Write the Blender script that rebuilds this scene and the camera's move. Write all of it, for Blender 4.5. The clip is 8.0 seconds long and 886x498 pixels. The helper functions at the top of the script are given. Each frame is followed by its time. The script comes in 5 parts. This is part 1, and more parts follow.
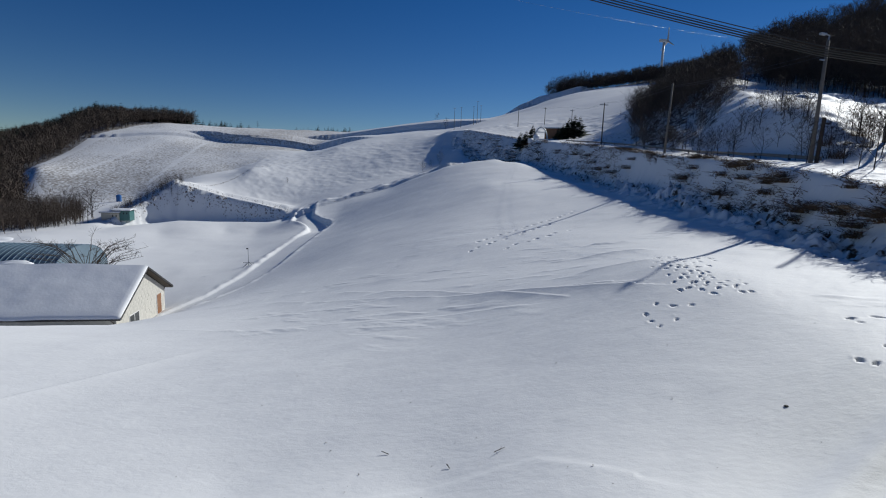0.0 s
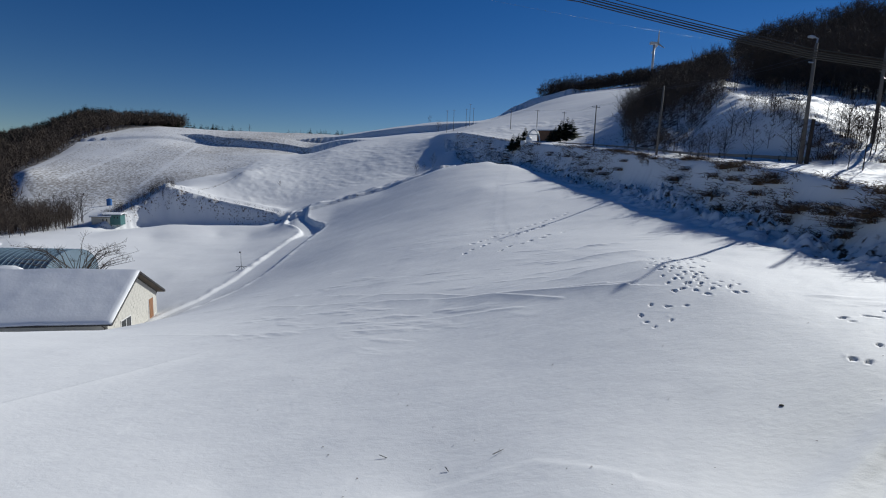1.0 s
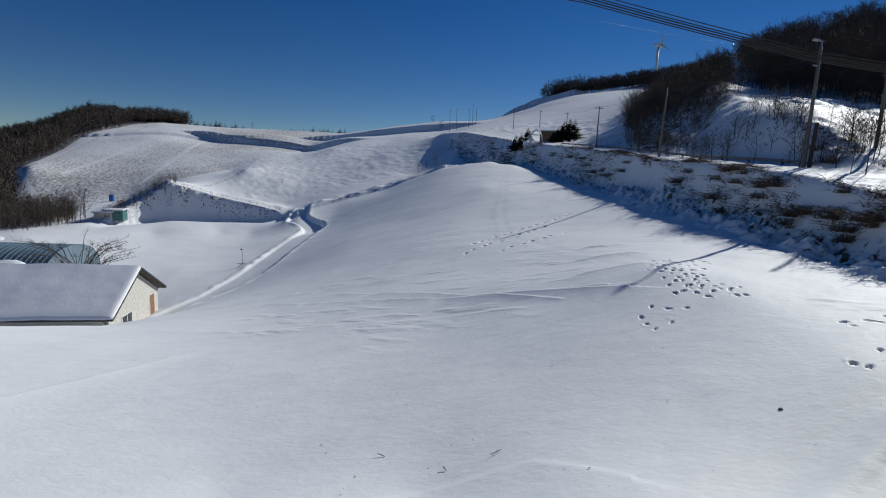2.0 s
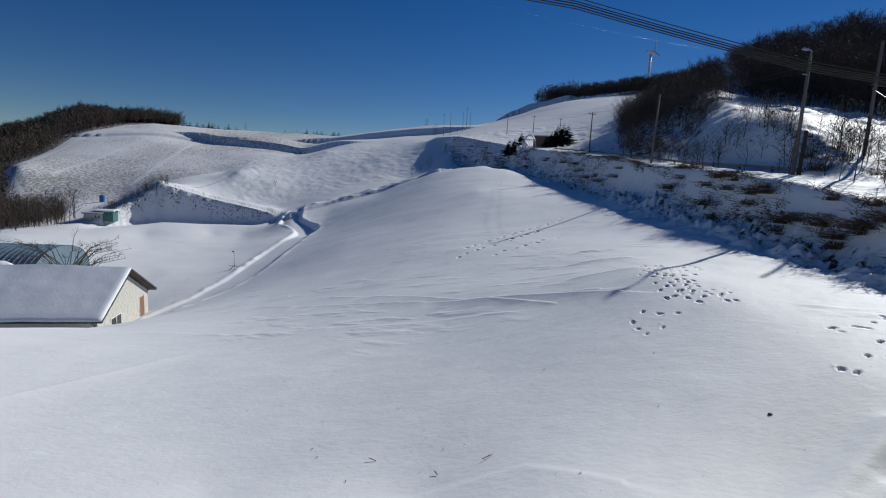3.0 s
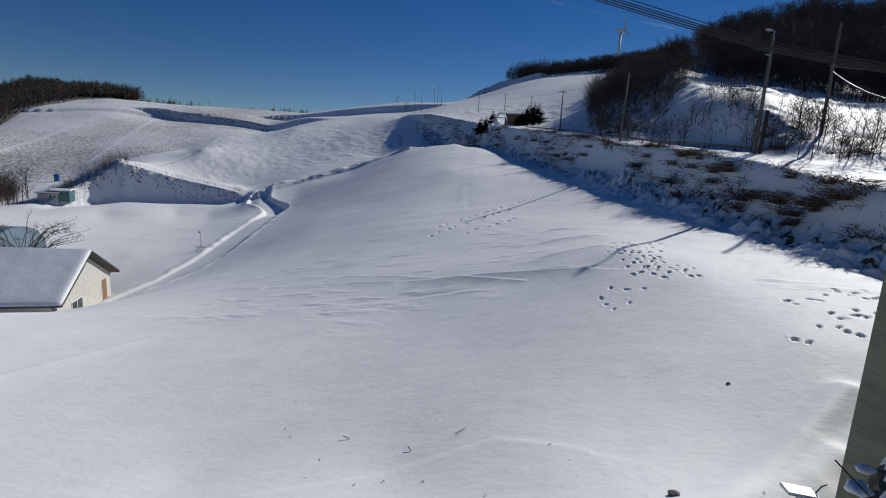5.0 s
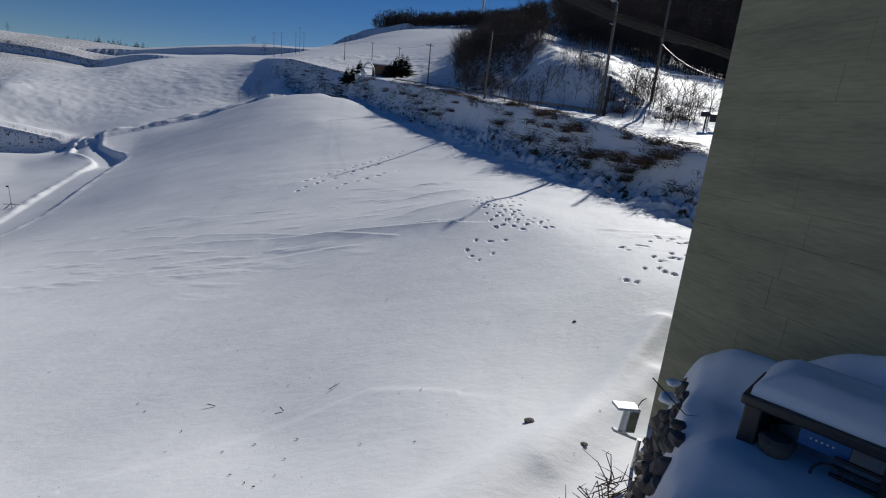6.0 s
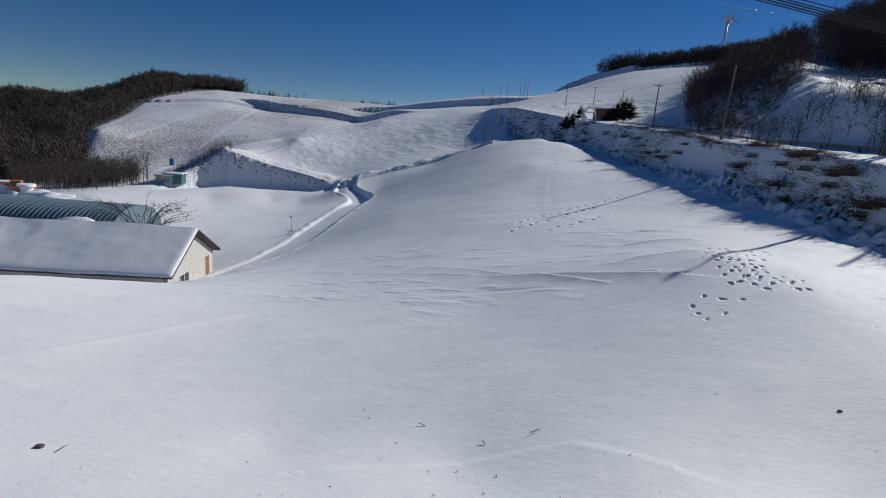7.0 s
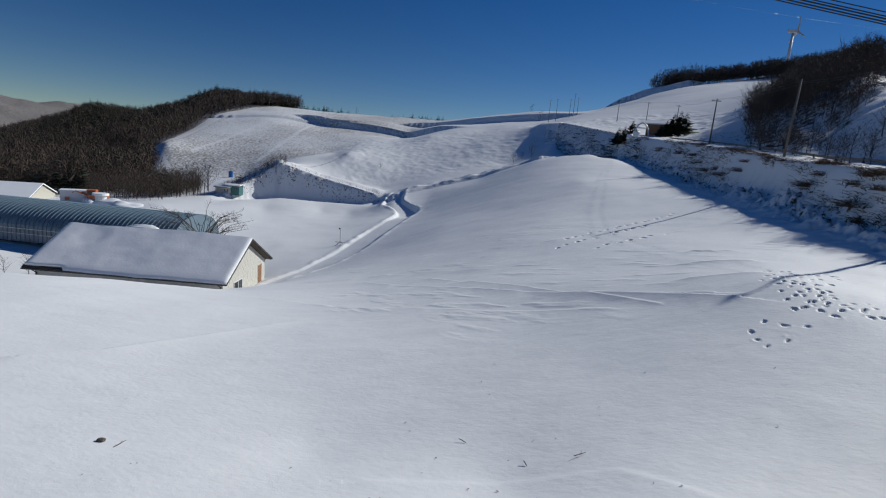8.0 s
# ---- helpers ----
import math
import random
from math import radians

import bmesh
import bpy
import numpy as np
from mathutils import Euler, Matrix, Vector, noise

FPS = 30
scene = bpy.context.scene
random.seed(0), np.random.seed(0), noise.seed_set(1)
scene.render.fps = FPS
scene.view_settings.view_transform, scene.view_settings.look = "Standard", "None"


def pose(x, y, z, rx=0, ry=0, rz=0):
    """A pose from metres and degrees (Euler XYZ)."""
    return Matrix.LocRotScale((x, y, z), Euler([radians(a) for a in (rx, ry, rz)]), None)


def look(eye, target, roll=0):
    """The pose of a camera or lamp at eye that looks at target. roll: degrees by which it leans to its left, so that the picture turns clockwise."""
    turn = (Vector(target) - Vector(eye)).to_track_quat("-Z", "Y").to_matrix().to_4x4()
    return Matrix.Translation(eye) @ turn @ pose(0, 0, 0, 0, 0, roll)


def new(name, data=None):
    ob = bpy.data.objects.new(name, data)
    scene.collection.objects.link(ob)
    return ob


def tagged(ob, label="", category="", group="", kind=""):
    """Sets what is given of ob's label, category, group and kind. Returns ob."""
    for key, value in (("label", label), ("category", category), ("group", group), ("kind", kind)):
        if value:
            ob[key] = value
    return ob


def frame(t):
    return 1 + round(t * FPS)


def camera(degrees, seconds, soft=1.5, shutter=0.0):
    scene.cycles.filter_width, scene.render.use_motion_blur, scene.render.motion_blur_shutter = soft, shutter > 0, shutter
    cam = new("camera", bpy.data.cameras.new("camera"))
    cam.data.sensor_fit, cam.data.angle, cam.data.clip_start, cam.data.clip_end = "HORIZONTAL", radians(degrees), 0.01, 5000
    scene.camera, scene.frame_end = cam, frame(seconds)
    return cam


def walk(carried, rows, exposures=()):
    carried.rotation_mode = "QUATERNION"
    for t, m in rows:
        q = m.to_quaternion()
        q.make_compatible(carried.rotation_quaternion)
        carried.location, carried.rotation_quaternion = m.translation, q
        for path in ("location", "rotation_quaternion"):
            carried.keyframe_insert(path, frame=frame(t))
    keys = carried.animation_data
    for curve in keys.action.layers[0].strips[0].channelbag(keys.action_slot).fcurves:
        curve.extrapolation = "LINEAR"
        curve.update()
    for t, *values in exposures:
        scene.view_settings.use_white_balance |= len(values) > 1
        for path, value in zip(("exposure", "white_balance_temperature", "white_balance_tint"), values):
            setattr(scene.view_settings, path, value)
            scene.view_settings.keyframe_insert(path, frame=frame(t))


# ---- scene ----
cam = camera(83.8, 8.0, soft=1.1)
PATH = [
    (0.0, pose(0.03, 0, 0, 81.23, -2.16, 0.32)),
    (0.5, pose(0, 0, 0, 81.34, -1.87, -1.93)),
    (1.0, pose(-0.03, 0, 0, 81.54, -1.93, -0.50)),
    (1.5, pose(-0.015, 0, 0, 81.38, -2.37, -0.07)),
    (3.0, pose(-0.015, 0, 0, 81.94, -3.10, -0.98)),
    (3.5, pose(-0.02, 0, 0, 82.19, -3.04, -1.75)),
    (4.0, pose(-0.02, 0, 0, 82.36, -2.86, -2.46)),
    (4.2, pose(-0.02, 0, 0, 82.27, -2.76, -2.66)),
    (5.3, pose(0, 0, 0, 76.65, -3.97, -6.66)),
    (5.5, pose(0, 0, 0, 74.77, -4.56, -13.83)),
    (6.0, pose(0, 0, 0, 75.56, -5.28, -19.07)),
    (6.5, pose(-0.09, 0, 0, 79.44, -4.23, -5.35)),
    (7.0, pose(-0.12, 0, 0, 78.32, -4.47, 5.13)),
    (7.5, pose(-0.155, 0, 0, 78.72, -4.72, 9.03)),
    (8.0, pose(-0.125, 0, 0, 79.55, -4.91, 10.55)),
]
walk(cam, PATH, exposures=[(0.0, -0.3, 6400, 5), (4.2, -0.32, 6400, 5), (5.5, -0.4, 6600, 7), (6.5, -0.36, 6500, 6), (8.0, -0.34, 6400, 5)])

# ---- light: low winter sun ahead and to the right of the walk's first view, clear sky ----
SUN_BEARING, SUN_HEIGHT = 46.0, 29.0
world = bpy.data.worlds.new("clear_winter_sky")
scene.world = world
world.use_nodes = True
wn = world.node_tree.nodes
sky = wn.new("ShaderNodeTexSky")
sky.sky_type, sky.sun_disc = "NISHITA", False
sky.sun_elevation, sky.sun_rotation = radians(SUN_HEIGHT), radians(SUN_BEARING)
sky.altitude, sky.air_density, sky.dust_density, sky.ozone_density = 2200, 1.0, 0.0, 2.5
wn["Background"].inputs["Strength"].default_value = 0.062
deep = wn.new("ShaderNodeHueSaturation")
deep.inputs["Saturation"].default_value, deep.inputs["Hue"].default_value = 1.36, 0.514
world.node_tree.links.new(sky.outputs["Color"], deep.inputs["Color"])
world.node_tree.links.new(deep.outputs["Color"], wn["Background"].inputs["Color"])
sun_data = bpy.data.lights.new("sun", "SUN")
sun_data.energy, sun_data.angle, sun_data.color = 5.0, radians(0.55), (1.0, 0.975, 0.95)
sun = new("sun", sun_data)
to_sun = Vector((math.sin(radians(SUN_BEARING)) * math.cos(radians(SUN_HEIGHT)),
                 math.cos(radians(SUN_BEARING)) * math.cos(radians(SUN_HEIGHT)), math.sin(radians(SUN_HEIGHT))))
sun.matrix_world = look(to_sun * 60, (0, 0, 0))


# ---- materials ----
def material(name, base, rough=0.7, metal=0.0, vary=0.25, scale=4.0, bump=0.2, bump_scale=30.0, second=None, tint=0.0, coords="Object", stretch=None):
    """A surface with colour varied at two scales, and a fine relief."""
    m = bpy.data.materials.new(name)
    m.use_nodes = True
    nt, n = m.node_tree, m.node_tree.nodes
    b = n["Principled BSDF"]
    tc = n.new("ShaderNodeTexCoord")
    big, fine, mixer, ramp = n.new("ShaderNodeTexNoise"), n.new("ShaderNodeTexNoise"), n.new("ShaderNodeMix"), n.new("ShaderNodeMapRange")
    big.inputs["Scale"].default_value, big.inputs["Detail"].default_value = scale, 4
    fine.inputs["Scale"].default_value, fine.inputs["Detail"].default_value = bump_scale, 3
    source = tc.outputs[coords]
    if stretch:
        mp = n.new("ShaderNodeMapping")
        mp.inputs["Scale"].default_value = stretch
        nt.links.new(source, mp.inputs["Vector"])
        source = mp.outputs["Vector"]
    for tex in (big, fine):
        nt.links.new(source, tex.inputs["Vector"])
    add = n.new("ShaderNodeMath")
    add.operation = "MULTIPLY_ADD"
    nt.links.new(fine.outputs["Fac"], add.inputs[0])
    add.inputs[1].default_value = 0.5
    nt.links.new(big.outputs["Fac"], add.inputs[2])
    ramp.inputs["From Min"].default_value, ramp.inputs["From Max"].default_value = 0.5, 1.0
    nt.links.new(add.outputs[0], ramp.inputs["Value"])
    mixer.data_type = "RGBA"
    low = second or tuple(c * (1 - vary) for c in base)
    mixer.inputs["A"].default_value, mixer.inputs["B"].default_value = (*low, 1), (*base, 1)
    nt.links.new(ramp.outputs["Result"], mixer.inputs["Factor"])
    out = mixer.outputs["Result"]
    if tint:
        info, hsv, rr = n.new("ShaderNodeObjectInfo"), n.new("ShaderNodeHueSaturation"), n.new("ShaderNodeMapRange")
        rr.inputs["To Min"].default_value, rr.inputs["To Max"].default_value = 1 - tint, 1 + tint
        nt.links.new(info.outputs["Random"], rr.inputs["Value"])
        nt.links.new(rr.outputs["Result"], hsv.inputs["Value"])
        nt.links.new(out, hsv.inputs["Color"])
        out = hsv.outputs["Color"]
    nt.links.new(out, b.inputs["Base Color"])
    b.inputs["Roughness"].default_value, b.inputs["Metallic"].default_value = rough, metal
    if bump:
        bp = n.new("ShaderNodeBump")
        bp.inputs["Strength"].default_value, bp.inputs["Distance"].default_value = bump, 0.02
        nt.links.new(fine.outputs["Fac"], bp.inputs["Height"])
        nt.links.new(bp.outputs["Normal"], b.inputs["Normal"])
    return m


def snow_ground():
    """Wind-packed snow; 'stubble' and 'litter' say where field stubble and forest floor come through it, the third mask
    bare bank and the shade painted on two cut banks.
    """
    m = bpy.data.materials.new("snow_ground")
    m.use_nodes = True
    nt, n = m.node_tree, m.node_tree.nodes
    b = n["Principled BSDF"]
    tc = n.new("ShaderNodeTexCoord")

    def tex(scale, detail=4, stretch=None):
        t = n.new("ShaderNodeTexNoise")
        t.inputs["Scale"].default_value, t.inputs["Detail"].default_value = scale, detail
        if stretch:
            mp = n.new("ShaderNodeMapping")
            mp.inputs["Scale"].default_value, mp.inputs["Rotation"].default_value = stretch, (0, 0, radians(35))
            nt.links.new(tc.outputs["Object"], mp.inputs["Vector"])
            nt.links.new(mp.outputs["Vector"], t.inputs["Vector"])
        else:
            nt.links.new(tc.outputs["Object"], t.inputs["Vector"])
        return t.outputs["Fac"]

    def math_node(op, a, c, clamp=False):
        k = n.new("ShaderNodeMath")
        k.operation, k.use_clamp = op, clamp
        for i, v in enumerate((a, c)):
            if isinstance(v, (int, float)):
                k.inputs[i].default_value = v
            else:
                nt.links.new(v, k.inputs[i])
        return k.outputs[0]

    def mix(fac, a, c):
        k = n.new("ShaderNodeMix")
        k.data_type = "RGBA"
        nt.links.new(fac, k.inputs["Factor"])
        for key, v in (("A", a), ("B", c)):
            if isinstance(v, tuple):
                k.inputs[key].default_value = (*v, 1)
            else:
                nt.links.new(v, k.inputs[key])
        return k.outputs["Result"]

    def attribute(name):
        a = n.new("ShaderNodeAttribute")
        a.attribute_name = name
        return a.outputs["Fac"]

    base = mix(tex(0.15, 5), (0.78, 0.785, 0.80), (0.85, 0.85, 0.85))
    patch = tex(0.9, 6)
    speck = tex(1.1, 9)
    cover = math_node("MULTIPLY", math_node("SUBTRACT", math_node("ADD", speck, attribute("stubble")), 1.0), 5.0, True)
    base = mix(math_node("MULTIPLY", cover, 0.8), base, (0.20, 0.165, 0.125))
    bare = math_node("MULTIPLY", math_node("SUBTRACT", math_node("ADD", patch, attribute("litter")), 1.0), 8.0, True)
    base = mix(bare, base, (0.085, 0.062, 0.045))
    clod_shade = math_node("MULTIPLY", math_node("SUBTRACT", math_node("ADD", tex(2.4, 9), attribute("soil_shade")), 1.0), 9.0, True)
    base = mix(clod_shade, base, (0.11, 0.072, 0.045))
    nt.links.new(base, b.inputs["Base Color"])
    b.inputs["Roughness"].default_value = 0.66
    b.inputs["Specular IOR Level"].default_value = 0.14
    h1, h2, h3 = tex(1.3, 6, (1, 1.9, 1)), tex(7, 6, (1, 1.6, 1)), tex(45, 4)
    height = math_node("ADD", math_node("MULTIPLY", h1, 0.014), math_node("ADD", math_node("MULTIPLY", h2, 0.008), math_node("MULTIPLY", h3, 0.0026)))
    bp = n.new("ShaderNodeBump")
    bp.inputs["Strength"].default_value, bp.inputs["Distance"].default_value = 0.8, 1.0
    nt.links.new(height, bp.inputs["Height"])
    nt.links.new(bp.outputs["Normal"], b.inputs["Normal"])
    return m


SNOW = snow_ground()
ROOF_SNOW = material("roof_snow", (0.86, 0.87, 0.89), 0.6, vary=0.05, scale=0.8, bump=0.5, bump_scale=5)
CONCRETE = material("board_marked_concrete", (0.30, 0.29, 0.19), 0.85, second=(0.16, 0.157, 0.105), scale=1.0, bump=0.3, bump_scale=11, stretch=(1, 0.45, 3.0))
POLE_CONCRETE = material("pole_concrete", (0.17, 0.15, 0.13), 0.8, vary=0.25, scale=2)
STEEL = material("galvanised_steel", (0.45, 0.46, 0.47), 0.4, 0.9, bump=0.05)
WIRE = material("black_cable_sheath", (0.035, 0.035, 0.038), 0.4, bump=0)
BRICK = material("cream_brick", (0.57, 0.55, 0.50), 0.85, vary=0.22, scale=2.5, bump=0.4, bump_scale=18)
DARK_TRIM = material("dark_trim", (0.03, 0.026, 0.024), 0.4, bump=0.05)
SOFFIT = material("soffit_boards", (0.30, 0.25, 0.20), 0.7, vary=0.3)
DOOR_WOOD = material("door_wood", (0.28, 0.13, 0.055), 0.5, vary=0.3, scale=3)
GLASS = material("window_glass", (0.02, 0.025, 0.03), 0.06, bump=0)
WHITE_FRAME = material("white_frame", (0.75, 0.75, 0.74), 0.4, bump=0.05)
POLY = material("greenhouse_film", (0.15, 0.215, 0.27), 0.28, vary=0.25, scale=0.5, bump=0.1, bump_scale=3)
BARK = material("bare_bark", (0.07, 0.053, 0.042), 0.9, vary=0.4, scale=0.6, bump=0, coords="Object")
TWIG = material("bare_twigs", (0.082, 0.06, 0.046), 0.9, vary=0.4, scale=0.15, bump=0)
NEEDLE = material("dark_needles", (0.035, 0.055, 0.03), 0.8, vary=0.4, scale=0.5, bump=0)
GRASS = material("dead_grass", (0.17, 0.105, 0.055), 0.9, vary=0.5, scale=0.7, bump=0, second=(0.06, 0.038, 0.024))
ROCK = material("grey_rock", (0.13, 0.115, 0.10), 0.85, vary=0.4, scale=4, bump=0.6, bump_scale=18)
BLACK_PLASTIC = material("black_plastic", (0.018, 0.02, 0.026), 0.4, bump=0.08, scale=8)
BLUE_PLASTIC = material("blue_plastic", (0.03, 0.15, 0.42), 0.4, bump=0.05)
ORANGE_PAINT = material("orange_paint", (0.55, 0.14, 0.04), 0.5, bump=0.05)
WHITE_PAINT = material("white_sheet_metal", (0.72, 0.73, 0.72), 0.45, vary=0.12, bump=0.08)
CREAM_PANEL = material("cream_panel", (0.55, 0.52, 0.44), 0.6, vary=0.15, bump=0.05)
TURBINE_WHITE = material("turbine_white", (0.42, 0.43, 0.45), 0.5, vary=0.05, bump=0)
GREEN_PANEL = material("teal_sheet", (0.05, 0.16, 0.16), 0.5, bump=0.05)


# ---- small tools ----
def place(bearing, distance, z=0.0):
    a = radians(bearing)
    return Vector((distance * math.sin(a), distance * math.cos(a), z))


def mesh_object(name, verts, faces, mat, smooth=False):
    me = bpy.data.meshes.new(name)
    me.from_pydata([tuple(v) for v in verts], [], [tuple(f) for f in faces])
    me.materials.append(mat)
    if smooth:
        me.polygons.foreach_set("use_smooth", np.ones(len(me.polygons), bool))
    me.update()
    return new(name, me)


def part(name, bm, mat, parent, label="", smooth=False):
    me = bpy.data.meshes.new(name)
    bm.normal_update()
    bm.to_mesh(me)
    bm.free()
    me.materials.append(mat)
    if smooth:
        me.polygons.foreach_set("use_smooth", np.ones(len(me.polygons), bool))
    ob = new(name, me)
    ob.parent = parent
    return tagged(ob, label)


def thing(name, m, label, category, group="", kind=""):
    ob = new(name)
    ob.matrix_world = m
    ob.empty_display_size = 0.3
    return tagged(ob, label, category, group, kind)


def box(bm, lo, hi, bevel=0.0, m=None):
    lo, hi = Vector(lo), Vector(hi)
    r = bmesh.ops.create_cube(bm, size=1.0, matrix=Matrix.Translation((lo + hi) / 2) @ Matrix.Diagonal((*(hi - lo), 1)))
    if bevel:
        edges = list({e for v in r["verts"] for e in v.link_edges})
        r = bmesh.ops.bevel(bm, geom=edges, offset=bevel, segments=2, affect="EDGES", profile=0.6)
        vs = r["verts"]
    else:
        vs = r["verts"]
    if m is not None:
        bmesh.ops.transform(bm, matrix=m, verts=vs)
    return vs


def boxed(lo, hi, bevel=0.0, m=None):
    bm = bmesh.new()
    box(bm, lo, hi, bevel)
    if m is not None:
        bm.transform(m)
    return bm


def rod(bm, a, b, r0, r1=None, sides=8):
    a, b = Vector(a), Vector(b)
    d = b - a
    m = Matrix.Translation((a + b) / 2) @ d.to_track_quat("Z", "Y").to_matrix().to_4x4()
    bmesh.ops.create_cone(bm, cap_ends=True, segments=sides, radius1=r0, radius2=r0 if r1 is None else r1, depth=d.length, matrix=m)
    return bm


def rodded(a, b, r0, r1=None, sides=8):
    return rod(bmesh.new(), a, b, r0, r1, sides)


# ---- the lie of the land: each line is (bearing from the eye in degrees, distance in m, height over the eye in m) ----
FIELD_EDGE = [(60, 12, -2.5), (42.3, 20.5, -2.55), (35.3, 25, -2.45), (30.5, 31, -2.28), (25.2, 40, -1.89), (19.5, 55, -1.25), (13.4, 78, -0.14), (8.9, 105, 2.4)]
ROAD_EDGE = [(62, 17, -0.6), (48, 21, -0.25), (41.3, 25.5, 0.18), (35.9, 30.6, 0.85), (29.7, 39, 1.57), (23.4, 52, 2.45), (17, 78, 4.8), (12.5, 105, 7.0), (8.7, 130, 9.3), (5.3, 150, 11.9), (2.6, 172, 14.7), (0.3, 196, 16.2)]
BANK_FOOT = [(8.9, 114, 2.7), (6.5, 124, 3.2), (4.8, 138, 4.8), (3.2, 153, 8.0), (1.7, 173, 11.9), (0.3, 187, 14.3)]
FIELD_CREST = [(8.2, 108, 2.7), (5.7, 112, 3.3), (3, 114, 2.75), (0, 115, 1.4), (-6.4, 115, -4.2), (-12.6, 112, -8.0), (-12.2, 101, -9.2)]
FIELD_NEAR = [(44, 11, -2.98), (25.2, 17.4, -2.68), (40, 5.6, -3.62), (47, 6.5, -3.7), (20, 5.9, -3.8), (0, 6.2, -4.4), (-25, 7.5, -4.9), (-45, 9, -5.0), (10, 27, -3.95), (0, 36, -5.05), (-10, 56, -7.55), (5, 66, -1.5), (-18, 24, -6.85)]
FIELD_BROW = [(-70, 30, -6.4), (-52.4, 31, -7.2), (-44.1, 31, -7.95), (-33.8, 31.5, -8.95), (-30, 37, -10.25)]
TRACK = [(-29.6, 46, -12.5), (-24.2, 52, -12.3), (-20.7, 59.5, -12.0), (-17.0, 76, -11.35), (-14.2, 93, -10.75), (-14.3, 97, -10.5), (-16.0, 105, -9.8), (-15.7, 116, -9.3), (-15.2, 124, -9.0)]
TERRACE = [(-33, 46, -13.7), (-50, 44, -13.7), (-68, 46, -13.8), (-60, 70, -13.8), (-40, 75, -13.8), (-52, 95, -14.0), (-28, 70, -13.6), (-24, 90, -13.5), (-30, 110, -13.5), (-24, 110, -13.4), (-21, 105, -13.2), (-40.1, 105, -13.1)]
SCARP_FOOT = [(-36, 123, -13.2), (-34.6, 125.5, -13.2), (-31, 130, -13.3), (-28.5, 131.5, -13.4), (-23.9, 129.3, -13.3), (-17.9, 122.5, -12.0)]
SCARP_FRONT = [(-36, 118, -13.2), (-31, 125, -13.3), (-28.5, 127, -13.4), (-23.9, 125, -13.3), (-17.9, 119, -12.3)]
SCARP_TOP = [(-34.6, 128, -12.9), (-31, 134, -8.6), (-28.5, 136, -4.6), (-23.9, 133, -7.7), (-17.9, 124.5, -10.2)]
SCARP_BACK = [(-34.6, 140, -12.8), (-31, 142, -8.3), (-28.5, 143, -4.7), (-23.9, 141, -7.5), (-17.5, 132, -9.6)]
SECOND_FIELD = [(-12, 160, -2.8), (-18, 160, -5.5), (-3, 140, -0.6), (0, 136, 1.6), (1.5, 150, 6.2), (-6, 185, 6.2), (-27.3, 150, -5.0), (-21.1, 190, -1.0), (-12.2, 240, 9.6), (-5.9, 250, 15.3), (0.4, 230, 17.3)]
STUBBLE_FIELD = [(-39.3, 260, -4.0), (-38.2, 210, -14.7), (-33, 360, 14.5), (-28.4, 400, 25.0), (-14.6, 300, 11.5), (-32.1, 190, -12.3), (-22.7, 215, -2.0), (-24, 300, 9.0)]
SKYLINE = [(-28.9, 430, 29.0), (-23.8, 430, 28.6), (-18.2, 430, 30.0), (-11, 420, 29.4), (-6, 400, 34.2), (-0.3, 330, 32.8)]
BEYOND_SKYLINE = [(-30, 620, 15), (-18, 650, 15), (-6, 650, 25), (5, 600, 40), (12, 600, 70), (-30, 1500, -60), (-10, 1500, -40), (8, 1500, 60), (30, 1500, 150), (60, 1500, 100), (24, 900, 150), (23, 1100, 200), (35, 700, 110)]
WOODED_HILL = [(-60, 500, -40), (-51.7, 560, -17), (-45.3, 500, 10), (-41.3, 480, 8), (-36, 480, 27), (-34.6, 470, 31), (-31, 460, 30), (-40, 330, -3), (-46, 340, -12)]
VALLEY = [(-51.9, 280, -20), (-42.4, 230, -17.5), (-39, 190, -15.2), (-45, 150, -16), (-50, 130, -15.5), (-60, 150, -18), (-70, 300, -40), (-80, 100, -22), (-60, 900, -90), (-48, 1100, -60), (-75, 1500, -120), (-52, 2500, 38), (-60, 2500, 55), (-46, 2500, 48)]
UPPER_SLOPE = [(3.6, 300, 31.0), (9.7, 330, 45.0), (22.3, 330, 57.0), (13.1, 140, 10.2), (17.7, 155, 15.6), (10, 352, 50.5), (14.3, 370, 60.6), (22.6, 380, 70), (26.5, 360, 67)]
LANE_EDGE = [(27.3, 165, 30.8), (29, 95, 15.4), (30.9, 62, 8.5), (33.5, 48, 5.8), (36, 42.5, 4.3), (38.3, 41.5, 3.6), (40.5, 42, 3.05), (43.5, 38, 2.0), (47.2, 33, 1.15), (60, 30, 0.6)]
LANE_BACK = [(29.6, 110, 18.2), (31.6, 72, 10.4), (34, 63, 8.3), (37, 60, 7.6), (40.5, 60, 7.0), (44, 58, 6.2), (48, 52, 4.6), (60, 46, 2.5)]
RIGHT_HILL = [(30.9, 150, 22.5), (40.2, 95, 13.4), (47.1, 85, 9.0), (60, 80, 8), (29, 230, 46), (32.8, 200, 45), (38.3, 180, 41.5), (44.7, 170, 36), (60, 170, 30), (75, 160, 25), (50, 400, 70), (80, 400, 40)]
THICKET_SLOPE = [(23.5, 62, 3.6), (28.5, 56, 4.4), (26, 80, 8.0), (20.3, 110, 11.4), (26, 140, 21.5), (35.9, 36, 1.7), (32, 41, 2.2), (17, 88, 5.9)]
